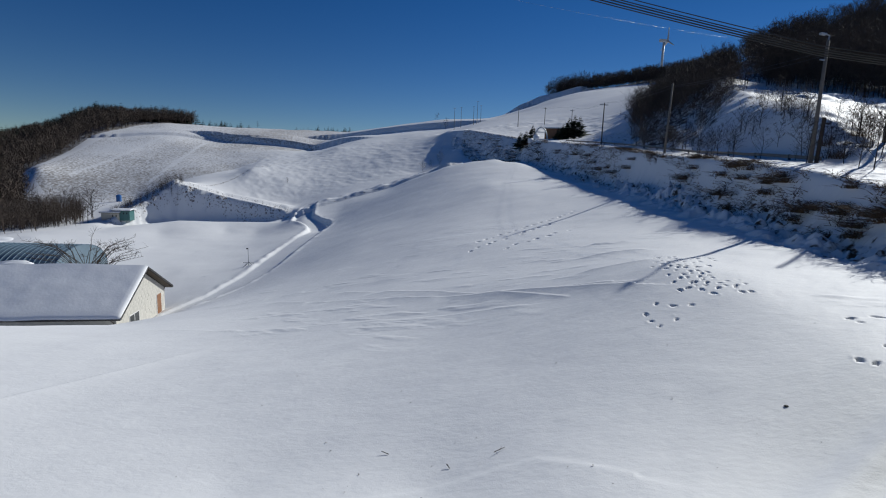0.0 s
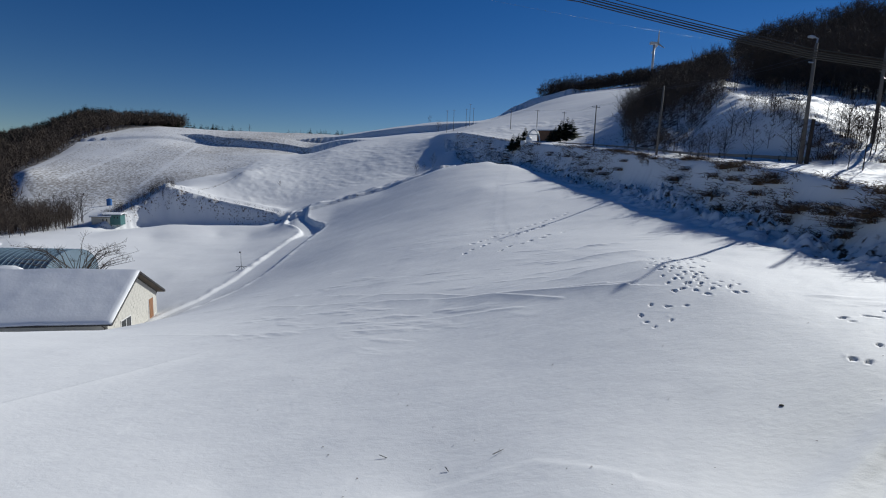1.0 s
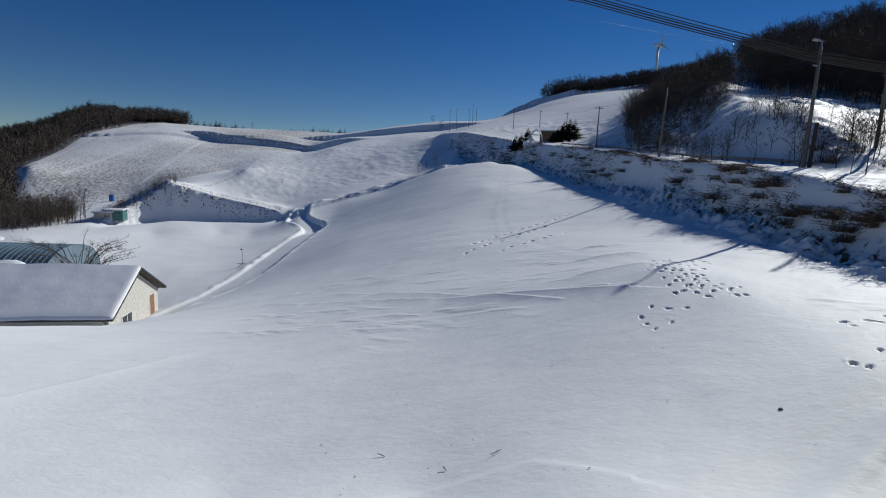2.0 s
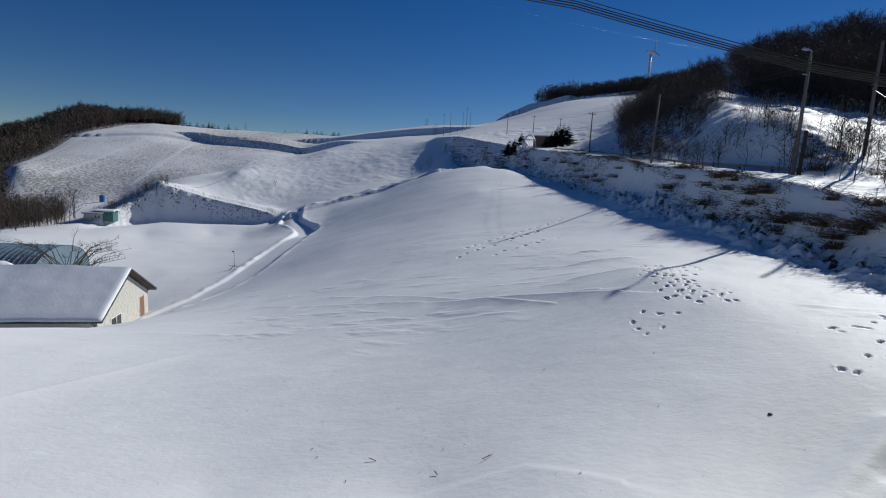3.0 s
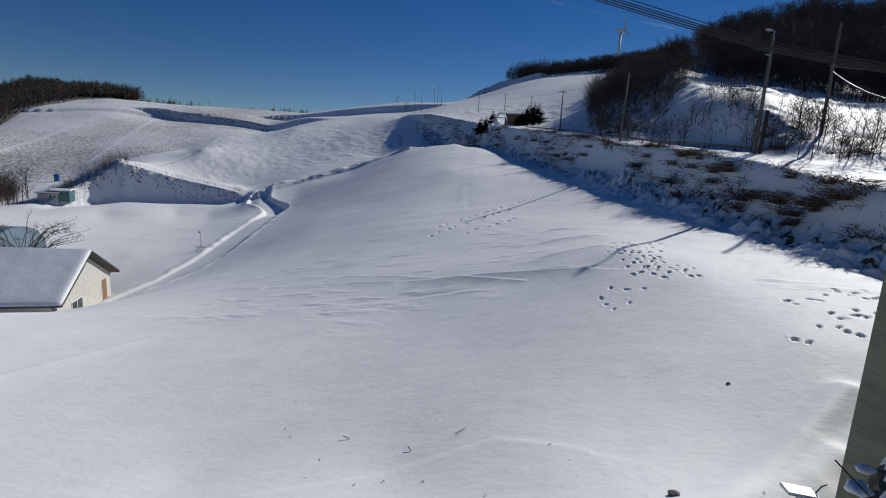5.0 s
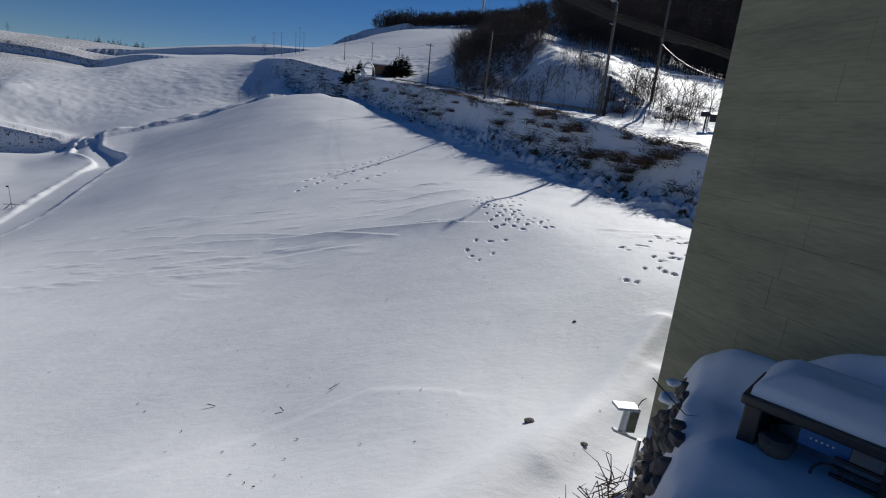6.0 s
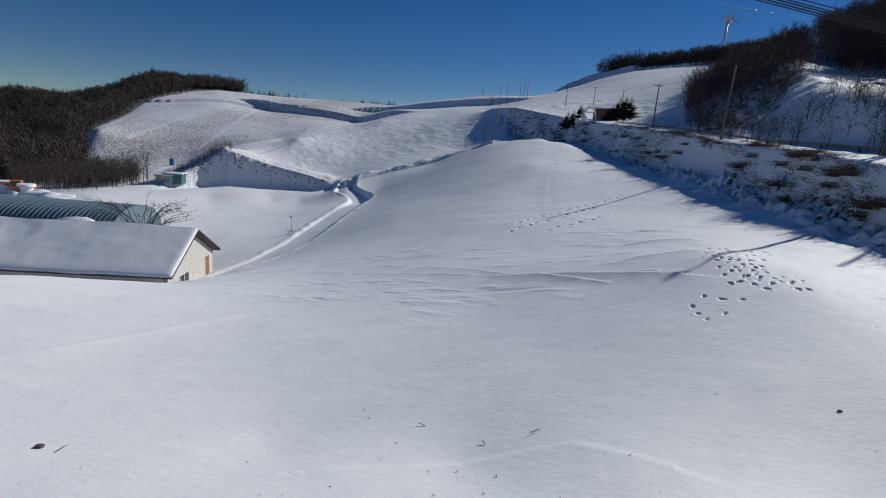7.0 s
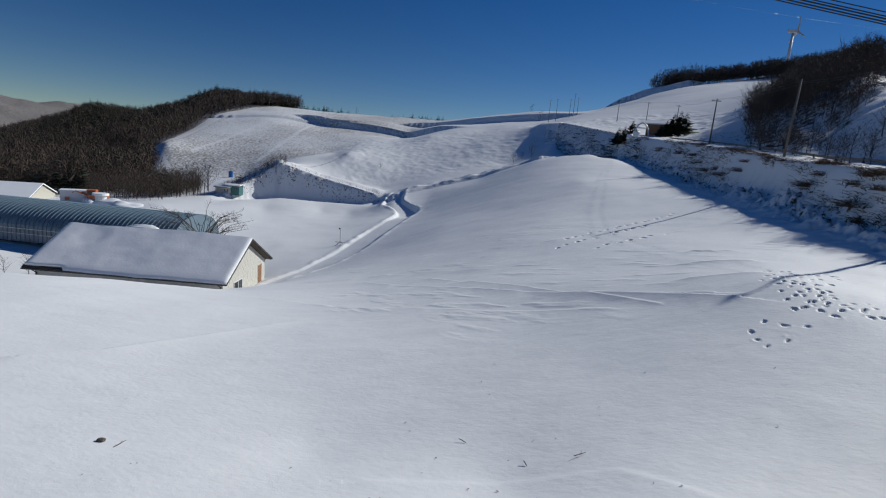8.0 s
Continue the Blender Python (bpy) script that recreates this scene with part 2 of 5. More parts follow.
BEHIND = [(80, 15, -2.2), (90, 8, -2.6), (110, 6, -2.8), (180, 8, -2.9), (-90, 20, -6.0), (-120, 10, -4.0), (180, 40, 2.0), (-90, 60, -11), (-120, 60, -3), (130, 60, 9), (100, 60, 6), (180, 300, 40), (120, 300, 50), (-120, 300, -10), (-90, 300, -45), (180, 2500, 150), (-110, 2500, -50), (110, 2500, 150)]


def lerp_line(line, step):
    """Points along a line of the land, a step apart in degrees or share of the distance."""
    out = []
    for a, b in zip(line, line[1:]):
        k = max(1, int(max(abs(a[0] - b[0]) / step, abs(math.log(b[1] / a[1])) / math.radians(step))))
        pa, pb = place(*a), place(*b)
        out += [pa.lerp(pb, i / k) for i in range(k)]
    return out + [place(*line[-1])]


def along(line, bearing):
    """Distance and height of a line of the land at a bearing."""
    pts = sorted(line)
    az = [p[0] for p in pts]
    return float(np.interp(bearing, az, [p[1] for p in pts])), float(np.interp(bearing, az, [p[2] for p in pts]))


road_side = lerp_line(ROAD_EDGE, 1.0)
survey = []
for line in (FIELD_EDGE, FIELD_CREST, FIELD_BROW, SKYLINE, TRACK):
    survey += lerp_line(line, 2)
for line in (SCARP_FRONT, SCARP_FOOT, SCARP_TOP, SCARP_BACK):
    survey += lerp_line(line, 0.5)
survey += road_side
for i, p in enumerate(road_side):
    q = road_side[min(i + 1, len(road_side) - 1)] - road_side[max(i - 1, 0)]
    side = Vector((q.y, -q.x, 0)).normalized()
    survey.append(p + side * 3.6 + Vector((0, 0, 0.42)))
    az = math.degrees(math.atan2(p.x, p.y))
    if az > 9:
        d, z = along(FIELD_EDGE, az)
        foot = place(az, d + 0.38 * (p.xy.length - d), z + 0.09 * (p.z - z))
        survey.append(foot)
survey += lerp_line(LANE_EDGE, 1.5)
survey += lerp_line(LANE_BACK, 4)
for line in (FIELD_NEAR, TERRACE, SECOND_FIELD, STUBBLE_FIELD, BEYOND_SKYLINE, WOODED_HILL, VALLEY, UPPER_SLOPE, RIGHT_HILL, THICKET_SLOPE, BEHIND):
    survey += [place(*p) for p in line]
survey += lerp_line(BANK_FOOT, 1.0)


def squeeze(x, y):
    r = np.hypot(x, y) + 1e-6
    k = np.log1p(r / 12) / r
    return x * k, y * k, r


S = np.array([tuple(p) for p in survey])
su, sv, sr = squeeze(S[:, 0], S[:, 1])
kern = np.sqrt((su[:, None] - su) ** 2 + (sv[:, None] - sv) ** 2 + 0.02 ** 2)
n_s = len(S)
lhs = np.zeros((n_s + 1, n_s + 1))
lhs[:n_s, :n_s] = kern
lhs[:n_s, n_s] = lhs[n_s, :n_s] = 1
lhs[:n_s, :n_s] += np.eye(n_s) * -0.0004
weight = np.linalg.solve(lhs, np.append(S[:, 2] / (sr + 12), 0))


def lattice(x, y, seed):
    """Smooth random values on a unit lattice, 0 to 1."""
    xi, yi = np.floor(x).astype(np.int64), np.floor(y).astype(np.int64)
    fx, fy = x - xi, y - yi
    fx, fy = fx * fx * (3 - 2 * fx), fy * fy * (3 - 2 * fy)

    def h(a, b):
        v = (a * 374761393 + b * 668265263 + seed * 974634777) & 0xFFFFFFFF
        v = ((v ^ (v >> 13)) * 1274126177) & 0xFFFFFFFF
        return ((v ^ (v >> 16)) & 0xFFFF) / 65535.0

    return (h(xi, yi) * (1 - fx) + h(xi + 1, yi) * fx) * (1 - fy) + (h(xi, yi + 1) * (1 - fx) + h(xi + 1, yi + 1) * fx) * fy


def rough(x, y, size, seed, octaves=4):
    total, amp = 0, 1.0
    for o in range(octaves):
        total = total + amp * (lattice(x / size, y / size, seed + o) - 0.5)
        size, amp = size / 2.1, amp * 0.5
    return total


def land(x, y):
    """Height of the bare lie of the land."""
    x, y = np.atleast_1d(np.asarray(x, float)), np.atleast_1d(np.asarray(y, float))
    z = np.empty(len(x))
    for i in range(0, len(x), 20000):
        u, v, r = squeeze(x[i:i + 20000], y[i:i + 20000])
        k = np.sqrt((u[:, None] - su) ** 2 + (v[:, None] - sv) ** 2 + 0.02 ** 2)
        z[i:i + 20000] = (k @ weight[:n_s] + weight[n_s]) * (r + 12)
    return z


def step(a, b, v):
    t = np.clip((v - a) / (b - a), 0, 1)
    return t * t * (3 - 2 * t)


def inside(x, y, line):
    """Which plan points lie within a ring of (bearing, distance)."""
    ring = [place(a, d) for a, d in line]
    hit = np.zeros(len(x), bool)
    for a, b in zip(ring, ring[1:] + ring[:1]):
        cross = (a.y > y) != (b.y > y)
        with np.errstate(divide="ignore", invalid="ignore"):
            hit ^= cross & (x < (b.x - a.x) * (y - a.y) / (b.y - a.y) + a.x)
    return hit


def polyline_gap(x, y, pts):
    """Distance to a plan polyline, and signed side."""
    best, sign = np.full(len(x), 1e9), np.zeros(len(x))
    for a, b in zip(pts, pts[1:]):
        dx, dy = b[0] - a[0], b[1] - a[1]
        t = np.clip(((x - a[0]) * dx + (y - a[1]) * dy) / (dx * dx + dy * dy), 0, 1)
        px, py = x - a[0] - t * dx, y - a[1] - t * dy
        d = np.hypot(px, py)
        near = d < best
        best = np.where(near, d, best)
        sign = np.where(near, np.sign(dx * py - dy * px), sign)
    return best, sign


STUBBLE_RING = [(-40, 262), (-38.4, 205), (-33, 185), (-27, 200), (-22, 225), (-14, 300), (-11, 415), (-18, 428), (-29, 428), (-34, 372)]
FOREST_RING = [(-75, 900), (-70, 200), (-52, 170), (-44, 165), (-40, 195), (-40.5, 262), (-35.5, 365), (-31, 405), (-25, 440), (-25, 700)]
RIGHT_RING = [(29.6, 120), (31, 132), (36, 105), (41, 88), (50, 80), (85, 75), (85, 900), (40, 900), (31, 600), (10.5, 450), (10.5, 362), (14, 372), (20, 352), (25.5, 300)]
THICKET_RING = [(21.5, 64), (25, 62), (28.3, 66), (30.2, 90), (29.6, 120), (27.5, 205), (25, 240), (22.5, 200), (20, 130), (19.8, 95)]
FAR_BANKS = [([(-33, 362), (-28, 352), (-23.2, 339)], 1.1, 30), ([(-22.6, 337), (-18.5, 318), (-14.8, 300)], 3.4, 45), ([(9.6, 347), (11, 352), (13, 357)], 5.0, 22),
             ([(-11, 330), (-6, 318), (-1.5, 300)], 3.2, 40)]
LIP_LINE = [tuple(place(a, q))[:2] for a, q in ((-14.6, 114), (-10, 117), (-6.4, 118.5), (-1, 120))]
FIELD_PATHS = [[(-31, 215), (-25.5, 330)], [(-37, 250), (-29, 352)], [(-20.5, 300), (-18, 316)], [(-34, 366), (-22, 334), (-16, 304)]]
FIELD_SEAM = [(-27, 152), (-21.1, 194), (-16, 222), (-12.2, 243)]
track_line = [tuple(place(a, d))[:2] for a, d, z in TRACK]
road_line = [tuple(p)[:2] for p in road_side]


def trail(a, b, lanes, seed, stride=0.6):
    """Footprints from a to b: (x, y, heading) each."""
    r = np.random.default_rng(seed)
    a, b = np.array(a), np.array(b)
    heading = math.atan2(b[1] - a[1], b[0] - a[0])
    count = max(2, int(np.hypot(*(b - a)) / stride))
    side = np.array([-math.sin(heading), math.cos(heading)])
    out = []
    for lane in range(lanes):
        for k in range(count):
            f = (k + 0.35 * r.random()) / count
            q = a + (b - a) * f + side * ((lane - (lanes - 1) / 2) * 0.30 + (0.10 if k % 2 else -0.12) + 0.06 * r.normal())
            out.append((q[0] + 0.05 * r.normal(), q[1] + 0.05 * r.normal(), heading + 0.6 * r.normal()))
    return out


def tread(b0, d0, b1, d1, lanes, seed, stride):
    return trail(tuple(place(b0, d0 * 1.06))[:2], tuple(place(b1, d1 * 1.06))[:2], lanes, seed, stride)


PRINTS = (tread(25.4, 18.5, 26.4, 16.0, 5, 1, 0.36) + tread(26.6, 16.2, 28.6, 13.9, 4, 2, 0.34) + tread(27.0, 18.2, 30.0, 18.6, 3, 3, 0.42)
          + tread(28.6, 15.4, 33.2, 14.5, 3, 4, 0.5) + tread(29.5, 14.4, 34.0, 13.9, 2, 14, 0.5) + tread(23.6, 12.0, 28.6, 12.4, 2, 5, 0.5)
          + tread(23.6, 12.5, 25.2, 13.6, 1, 6, 0.5) + tread(26, 13.2, 28, 12.9, 1, 15, 0.6) + tread(40.4, 12.9, 43.6, 13.3, 2, 7, 0.5)
          + tread(43.8, 14.2, 48.0, 14.0, 3, 8, 0.36) + tread(47.2, 12.7, 44.2, 11.9, 2, 9, 0.34) + tread(44.8, 11.6, 45.9, 10.9, 2, 10, 0.35)
          + tread(41.5, 10.6, 43.0, 10.3, 1, 11, 0.3) + tread(4.0, 31, 15.2, 41, 1, 21, 0.8) + tread(3.0, 28.5, 13.5, 36.5, 1, 22, 0.8) + tread(7, 27, 15, 32, 1, 23, 0.9))
# wind lips and old furrows: plan points, height, how patchy
LIPS = [([(-9, 26.5), (-4, 22.3), (1, 18.2), (5.4, 15.4)], 0.07, 0.2, 0.06), ([(-5, 25.4), (0, 20), (3.9, 15.0)], 0.08, 0.35, 0.06), ([(2.2, 17.4), (5.8, 14.6)], 0.10, 0.1, 0.06),
        ([(-11.5, 9.0), (-10.4, 10.2), (-8.4, 15.0)], 0.08, 0.1, 0.06), ([(5.4, 17.5), (7.2, 17.2)], 0.14, 0.0, 0.06), ([(6.5, 21.0), (8.4, 20.6)], 0.16, 0.0, 0.06), ([(7.6, 24.6), (9.0, 24.4)], 0.14, 0.0, 0.06),
        ([(-4, 30), (5, 35), (12, 39)], 0.05, 0.55, 0.06), ([(-3, 27), (6, 31.5), (11, 34.5)], 0.05, 0.6, 0.06), ([(10.5, 48), (16.4, 52.4)], 0.08, 0.1, 0.06),
        ([(-12, 20.5), (-3, 17.5), (2.5, 15.2)], 0.035, 0.2, 0.06), ([(-14, 30), (-8, 29), (-2, 26)], 0.05, 0.5, 0.06), ([(-2, 6.0), (1.5, 6.6), (2.6, 5.9)], 0.02, 0.3, 0.06),
        ([(0.6, 3.3), (2.05, 3.94), (3.62, 4.64), (5.16, 5.55), (6.87, 6.58)], 0.2, 0.0, 0.3), ([(1.2, 3.15), (2.59, 3.86), (3.97, 4.56), (5.68, 5.33)], 0.16, 0.0, 0.3), ([(2.9, 3.81), (3.98, 4.24), (5.05, 4.78)], 0.07, 0.0, 0.3)]


def ground_height(x, y):
    x, y = np.atleast_1d(np.asarray(x, float)), np.atleast_1d(np.asarray(y, float))
    z = land(x, y)
    r = np.hypot(x, y)
    az = np.degrees(np.arctan2(x, y))
    # drifts and wind ridges
    z += 0.16 * rough(x, y, 9, 3, 3) * step(4, 12, r) + 0.028 * rough(x * 0.8 + y * 0.6, (y * 0.8 - x * 0.6) * 2.2, 2.4, 8, 4)
    z += 0.9 * rough(x, y, 45, 21, 3) * step(140, 260, r)
    second = step(132, 150, r) * (1 - step(240, 270, r)) * step(-26, -20, az) * (1 - step(0, 4, az))
    z += second * 0.17 * rough(x * 0.9 + y * 0.45, (y * 0.9 - x * 0.45) * 0.40, 1.7, 55, 3)
    near = np.flatnonzero((r < 60) & (np.abs(az) < 62))
    if len(near):
        nx, ny = x[near], y[near]
        dz = np.zeros(len(near))
        # crusted, wind-cut rows across the middle of the field
        band = step(12, 16, r[near]) * (1 - step(38, 50, r[near])) * step(-28, -18, az[near])
        cut = rough(nx * 0.55 + ny * 0.84, (ny * 0.55 - nx * 0.84) * 0.28, 0.5, 71, 4)
        dz += band * 0.06 * np.maximum(0, cut - 0.08) * step(0.0, 0.25, rough(nx, ny, 5.0, 75, 2) + 0.05)
        for line, high, patchy, edge in LIPS:
            d, s = polyline_gap(nx, ny, line)
            hot = d < 2.5
            amount = high * step(patchy - 0.25, patchy + 0.05, lattice(nx * 0.9, ny * 0.9, 77) * 0.9)
            facing = np.where(s * np.sign(line[-1][0] - line[0][0]) > 0, np.exp(-(d / edge) ** 2), np.exp(-d / (0.45 + edge)))
            if edge > 0.2:
                facing = np.exp(-(d / 0.26) ** 2)
            dz += np.where(hot, 0.75 * amount * facing, 0)
        for px, py, h in PRINTS:
            hot = np.flatnonzero((np.abs(nx - px) < 0.5) & (np.abs(ny - py) < 0.5))
            u = (nx[hot] - px) * math.cos(h) + (ny[hot] - py) * math.sin(h)
            v = -(nx[hot] - px) * math.sin(h) + (ny[hot] - py) * math.cos(h)
            big = (0.75 + 0.5 * abs(math.sin(37.0 * px + 11.0 * py))) * (1.0 if py < 22 else 1.9)
            q = np.hypot(u / (0.10 * big), v / (0.044 * big)) * (0.7 + 0.9 * lattice(nx[hot] * 9, ny[hot] * 9, 93))
            dz[hot] += -0.085 * big * (1 - step(0.6, 1.2, q)) + 0.018 * np.exp(-((q - 1.4) / 0.35) ** 2) * lattice(nx[hot] * 6, ny[hot] * 6, 94)
        z[near] += dz
    # the sunken track: a cleared lane with ploughed edges
    d, s = polyline_gap(x, y, track_line)
    deep = 0.20 + 0.5 * step(84, 96, r) * (1 - step(112, 122, r))
    z += np.where(d < 8, -deep * (1 - step(1.6, 2.2, d)) + 0.09 * np.exp(-((d - 2.4) / 0.4) ** 2) * (0.7 + 2.0 * rough(x, y, 1.6, 31, 3)), 0)
    # the rough bank under the road
    d, s = polyline_gap(x, y, road_line)
    right = (az > 0.8) & (r > 18) & (r < 205)
    middle, spread = 1.2 + 0.022 * r, 0.75 + 0.016 * r
    bank = np.where(right & (s > 0), np.exp(-((d - middle) / spread) ** 2) * (0.6 + 0.4 * step(20, 40, r)), 0)
    z += bank * (1.5 * rough(x, y, 1.6, 41, 5) + 1.5 * np.abs(rough(x, y, 0.75, 47, 4)))
    # low cut banks across the far fields
    for line, rise, reach in FAR_BANKS:
        pts = [tuple(place(a, q))[:2] for a, q in line]
        d, s = polyline_gap(x, y, pts)
        z += np.where((r > 180) & (np.abs(az) < 45), rise * step(-1.5, 1.5, d * s) * (1 - step(reach * 0.3, reach, d)), 0) - np.where((r > 180) & (np.abs(az) < 45), rise * 0.5 * (1 - step(0, reach, d)), 0)
    hump = (az > 33) * (az < 52) * step(58, 62, r) * (1 - step(74, 90, r))
    z += hump * 1.3 * np.maximum(0, rough(x, y, 5.0, 57, 4) + 0.1)
    # the lip between the first field and the one behind it
    d, s = polyline_gap(x, y, LIP_LINE)
    lip = (r > 95) & (r < 150) & (az < 2) & (az > -17)
    z += np.where(lip, 0.9 * step(-0.5, 0.5, d * s) * (1 - step(3, 14, d)) * (0.7 + 0.8 * rough(x, y, 4, 59, 3)), 0)
    # the cut bank behind the lower terrace: a level foot, a steep ragged face and a sharp brow
    cut = np.flatnonzero((az > -36.5) & (az < -16.5) & (r > 112) & (r < 152))
    if len(cut):
        ca, cr = az[cut], r[cut]
        rf, zf = np.interp(ca, [p[0] for p in SCARP_FOOT], [p[1] for p in SCARP_FOOT]), np.interp(ca, [p[0] for p in SCARP_FOOT], [p[2] for p in SCARP_FOOT])
        rt, zt = np.interp(ca, [p[0] for p in SCARP_TOP], [p[1] for p in SCARP_TOP]), np.interp(ca, [p[0] for p in SCARP_TOP], [p[2] for p in SCARP_TOP])
        zf = zf - 0.55 * step(-36, -33, ca) * (1 - step(-20, -17.5, ca))
        rt = rt - 1.4 + 0.9 * rough(x[cut], y[cut], 3.0, 65, 3)
        q = np.clip((cr - rf) / (rt - rf), 0, 1)
        face = zf + (zt - zf) * np.clip(q ** 0.85 + 0.16 * np.sin(np.pi * q) * rough(x[cut] * 0.5, z[cut] * 1.4, 1.1, 67, 3), 0, 1.02)
        new_z = np.where(cr < rf, zf + (z[cut] - zf) * (1 - step(rf - 12, rf - 2, cr)), np.where(cr < rt, face, zt + (z[cut] - zt) * step(rt, rt + 11, cr)))
        w = step(-36.2, -34, ca) * (1 - step(-18.4, -17.0, ca))
        z[cut] += w * (new_z - z[cut])
    # relief of the distant mountains
    z += step(1300, 1900, r) * 90 * rough(x, y, 520, 63, 4)
    d, s = polyline_gap(x, y, road_line)
    upper = np.where(right & (s <= 0), step(3.8, 6, d) * (1 - step(30, 60, d)), 0)
    z += upper * 0.42 * rough(x, y, 2.2, 51, 5) * (1 - step(30, 33, az) * step(42, 48, r))
    # the road itself: a level shelf along the top of the bank
    lane = np.flatnonzero((d < 5.2) & (az > 0.6) & (az < 63) & (r < 200))
    if len(lane):
        line = np.array([tuple(q) for q in road_side])
        gap = np.hypot(x[lane][:, None] - line[:, 0], y[lane][:, None] - line[:, 1])
        near3 = 1 / (gap + 0.3) ** 4
        level = (near3 * line[:, 2]).sum(1) / near3.sum(1)
        dd, side = d[lane], s[lane]
        w = np.where(side <= 0, 1 - step(3.4, 5.2, dd), 1 - step(0.0, 0.9, dd))
        shelf = level + np.where(side <= 0, 0.06 * dd, -0.35 * dd) + 0.05 * rough(x[lane], y[lane], 1.2, 53, 3)
        z[lane] = z[lane] * (1 - w) + shelf * w
    return z


def ground_at(x, y):
    return float(ground_height(x, y)[0])


# ---- the ground: one sheet, finest where the field lies close ----
def build_ground():
    rows = np.concatenate([np.linspace(0.02, 3, 16, endpoint=False), np.linspace(3, 30, 400, endpoint=False),
                           np.geomspace(30, 140, 270, endpoint=False), np.geomspace(140, 520, 230, endpoint=False), np.geomspace(520, 4500, 40)])
    cols = np.concatenate([np.linspace(-180, -62, 40, endpoint=False), np.linspace(-62, 70, 880, endpoint=False), np.linspace(70, 180, 40, endpoint=False)])
    rr, aa = np.meshgrid(rows, np.radians(cols), indexing="ij")
    x, y = (rr * np.sin(aa)).ravel(), (rr * np.cos(aa)).ravel()
    z = ground_height(x, y)
    nr, nc = len(rows), len(cols)
    i = np.arange(nr - 1)[:, None] * nc
    j = np.arange(nc)[None, :]
    j2 = (j + 1) % nc
    quads = np.stack([i + j, i + j2, i + nc + j2, i + nc + j], -1).reshape(-1, 4)[:, ::-1]
    me = bpy.data.meshes.new("ground")
    me.vertices.add(len(x))
    me.vertices.foreach_set("co", np.stack([x, y, z], 1).ravel())
    me.loops.add(quads.size)
    me.loops.foreach_set("vertex_index", quads.ravel().astype(np.int32))
    me.polygons.add(len(quads))
    me.polygons.foreach_set("loop_start", np.arange(0, quads.size, 4, dtype=np.int32))
    me.polygons.foreach_set("use_smooth", np.ones(len(quads), bool))
    me.update(calc_edges=True)
    stub = np.where(inside(x, y, STUBBLE_RING), 0.53 + 0.22 * rough(x, y, 60, 33, 3), 0.0)
    for line in FIELD_PATHS:
        gap, _ = polyline_gap(x, y, [tuple(place(a, q))[:2] for a, q in line])
        stub *= 0.8 + 0.2 * step(0.5, 1.6, gap)
    lit = np.where(inside(x, y, FOREST_RING), 0.62, np.where(inside(x, y, RIGHT_RING), 0.49, 0.0))
    lit = np.maximum(lit, np.where(np.hypot(x, y) > 1300, 0.645, 0.0))
    lit = np.maximum(lit, np.where(inside(x, y, THICKET_RING), 0.50, 0.0))
    d, s = polyline_gap(x, y, road_line)
    az, r = np.degrees(np.arctan2(x, y)), np.hypot(x, y)
    soil_shade = np.where((az > 0.5) & (r > 16) & (r < 205) & (s > 0), 0.47 * np.exp(-((d - 1.2 - 0.022 * r) / (0.9 + 0.02 * r)) ** 4), 0)
    soil_shade = np.maximum(soil_shade, np.where((az > 12) & (az < 46) & (s < 0) & (r < 130), 0.43 * step(3.8, 5.5, d) * (1 - step(9, 16, d)), 0))
    lane, _ = polyline_gap(x, y, [tuple(place(a, q))[:2] for a, q, h in LANE_EDGE])
    soil_shade = np.maximum(soil_shade, np.where(az > 26, 0.50 * np.exp(-(lane / 0.9) ** 2), 0))
    rut, _ = polyline_gap(x, y, [tuple(place(a, q * 1.12))[:2] for a, q, h in LANE_EDGE])
    soil_shade = np.maximum(soil_shade, np.where(az > 29, 0.52 * np.exp(-(rut / 0.5) ** 2), 0))
    seam, _ = polyline_gap(x, y, [tuple(place(a, q))[:2] for a, q in FIELD_SEAM])
    soil_shade = np.maximum(soil_shade, 0.54 * np.exp(-(seam / 1.3) ** 2))
    # the lip's thin dark shadow line, painted into the ground colour
    gap, _ = polyline_gap(x, y, LIP_LINE)
    soil_shade = np.maximum(soil_shade, 0.52 * np.exp(-(gap / 0.6) ** 2))
    # soil layers of the cut face, thickened to paint its shade into the colour
    cut, _ = polyline_gap(x, y, [tuple(place(a, q - 1.5))[:2] for a, q, h in SCARP_TOP])
    soil_shade = np.maximum(soil_shade, (0.455 + 0.05 * np.sin(z * 3.1)) * np.exp(-(cut / 2.2) ** 4))
    for name, v in (("stubble", stub), ("litter", lit), ("soil_shade", soil_shade)):
        me.attributes.new(name, "FLOAT", "POINT").data.foreach_set("value", v.astype(np.float32))
    me.materials.append(SNOW)
    return tagged(new("ground", me), "rolling farmland under wind-packed sunlit snow", "ground", kind="structure")


build_ground()


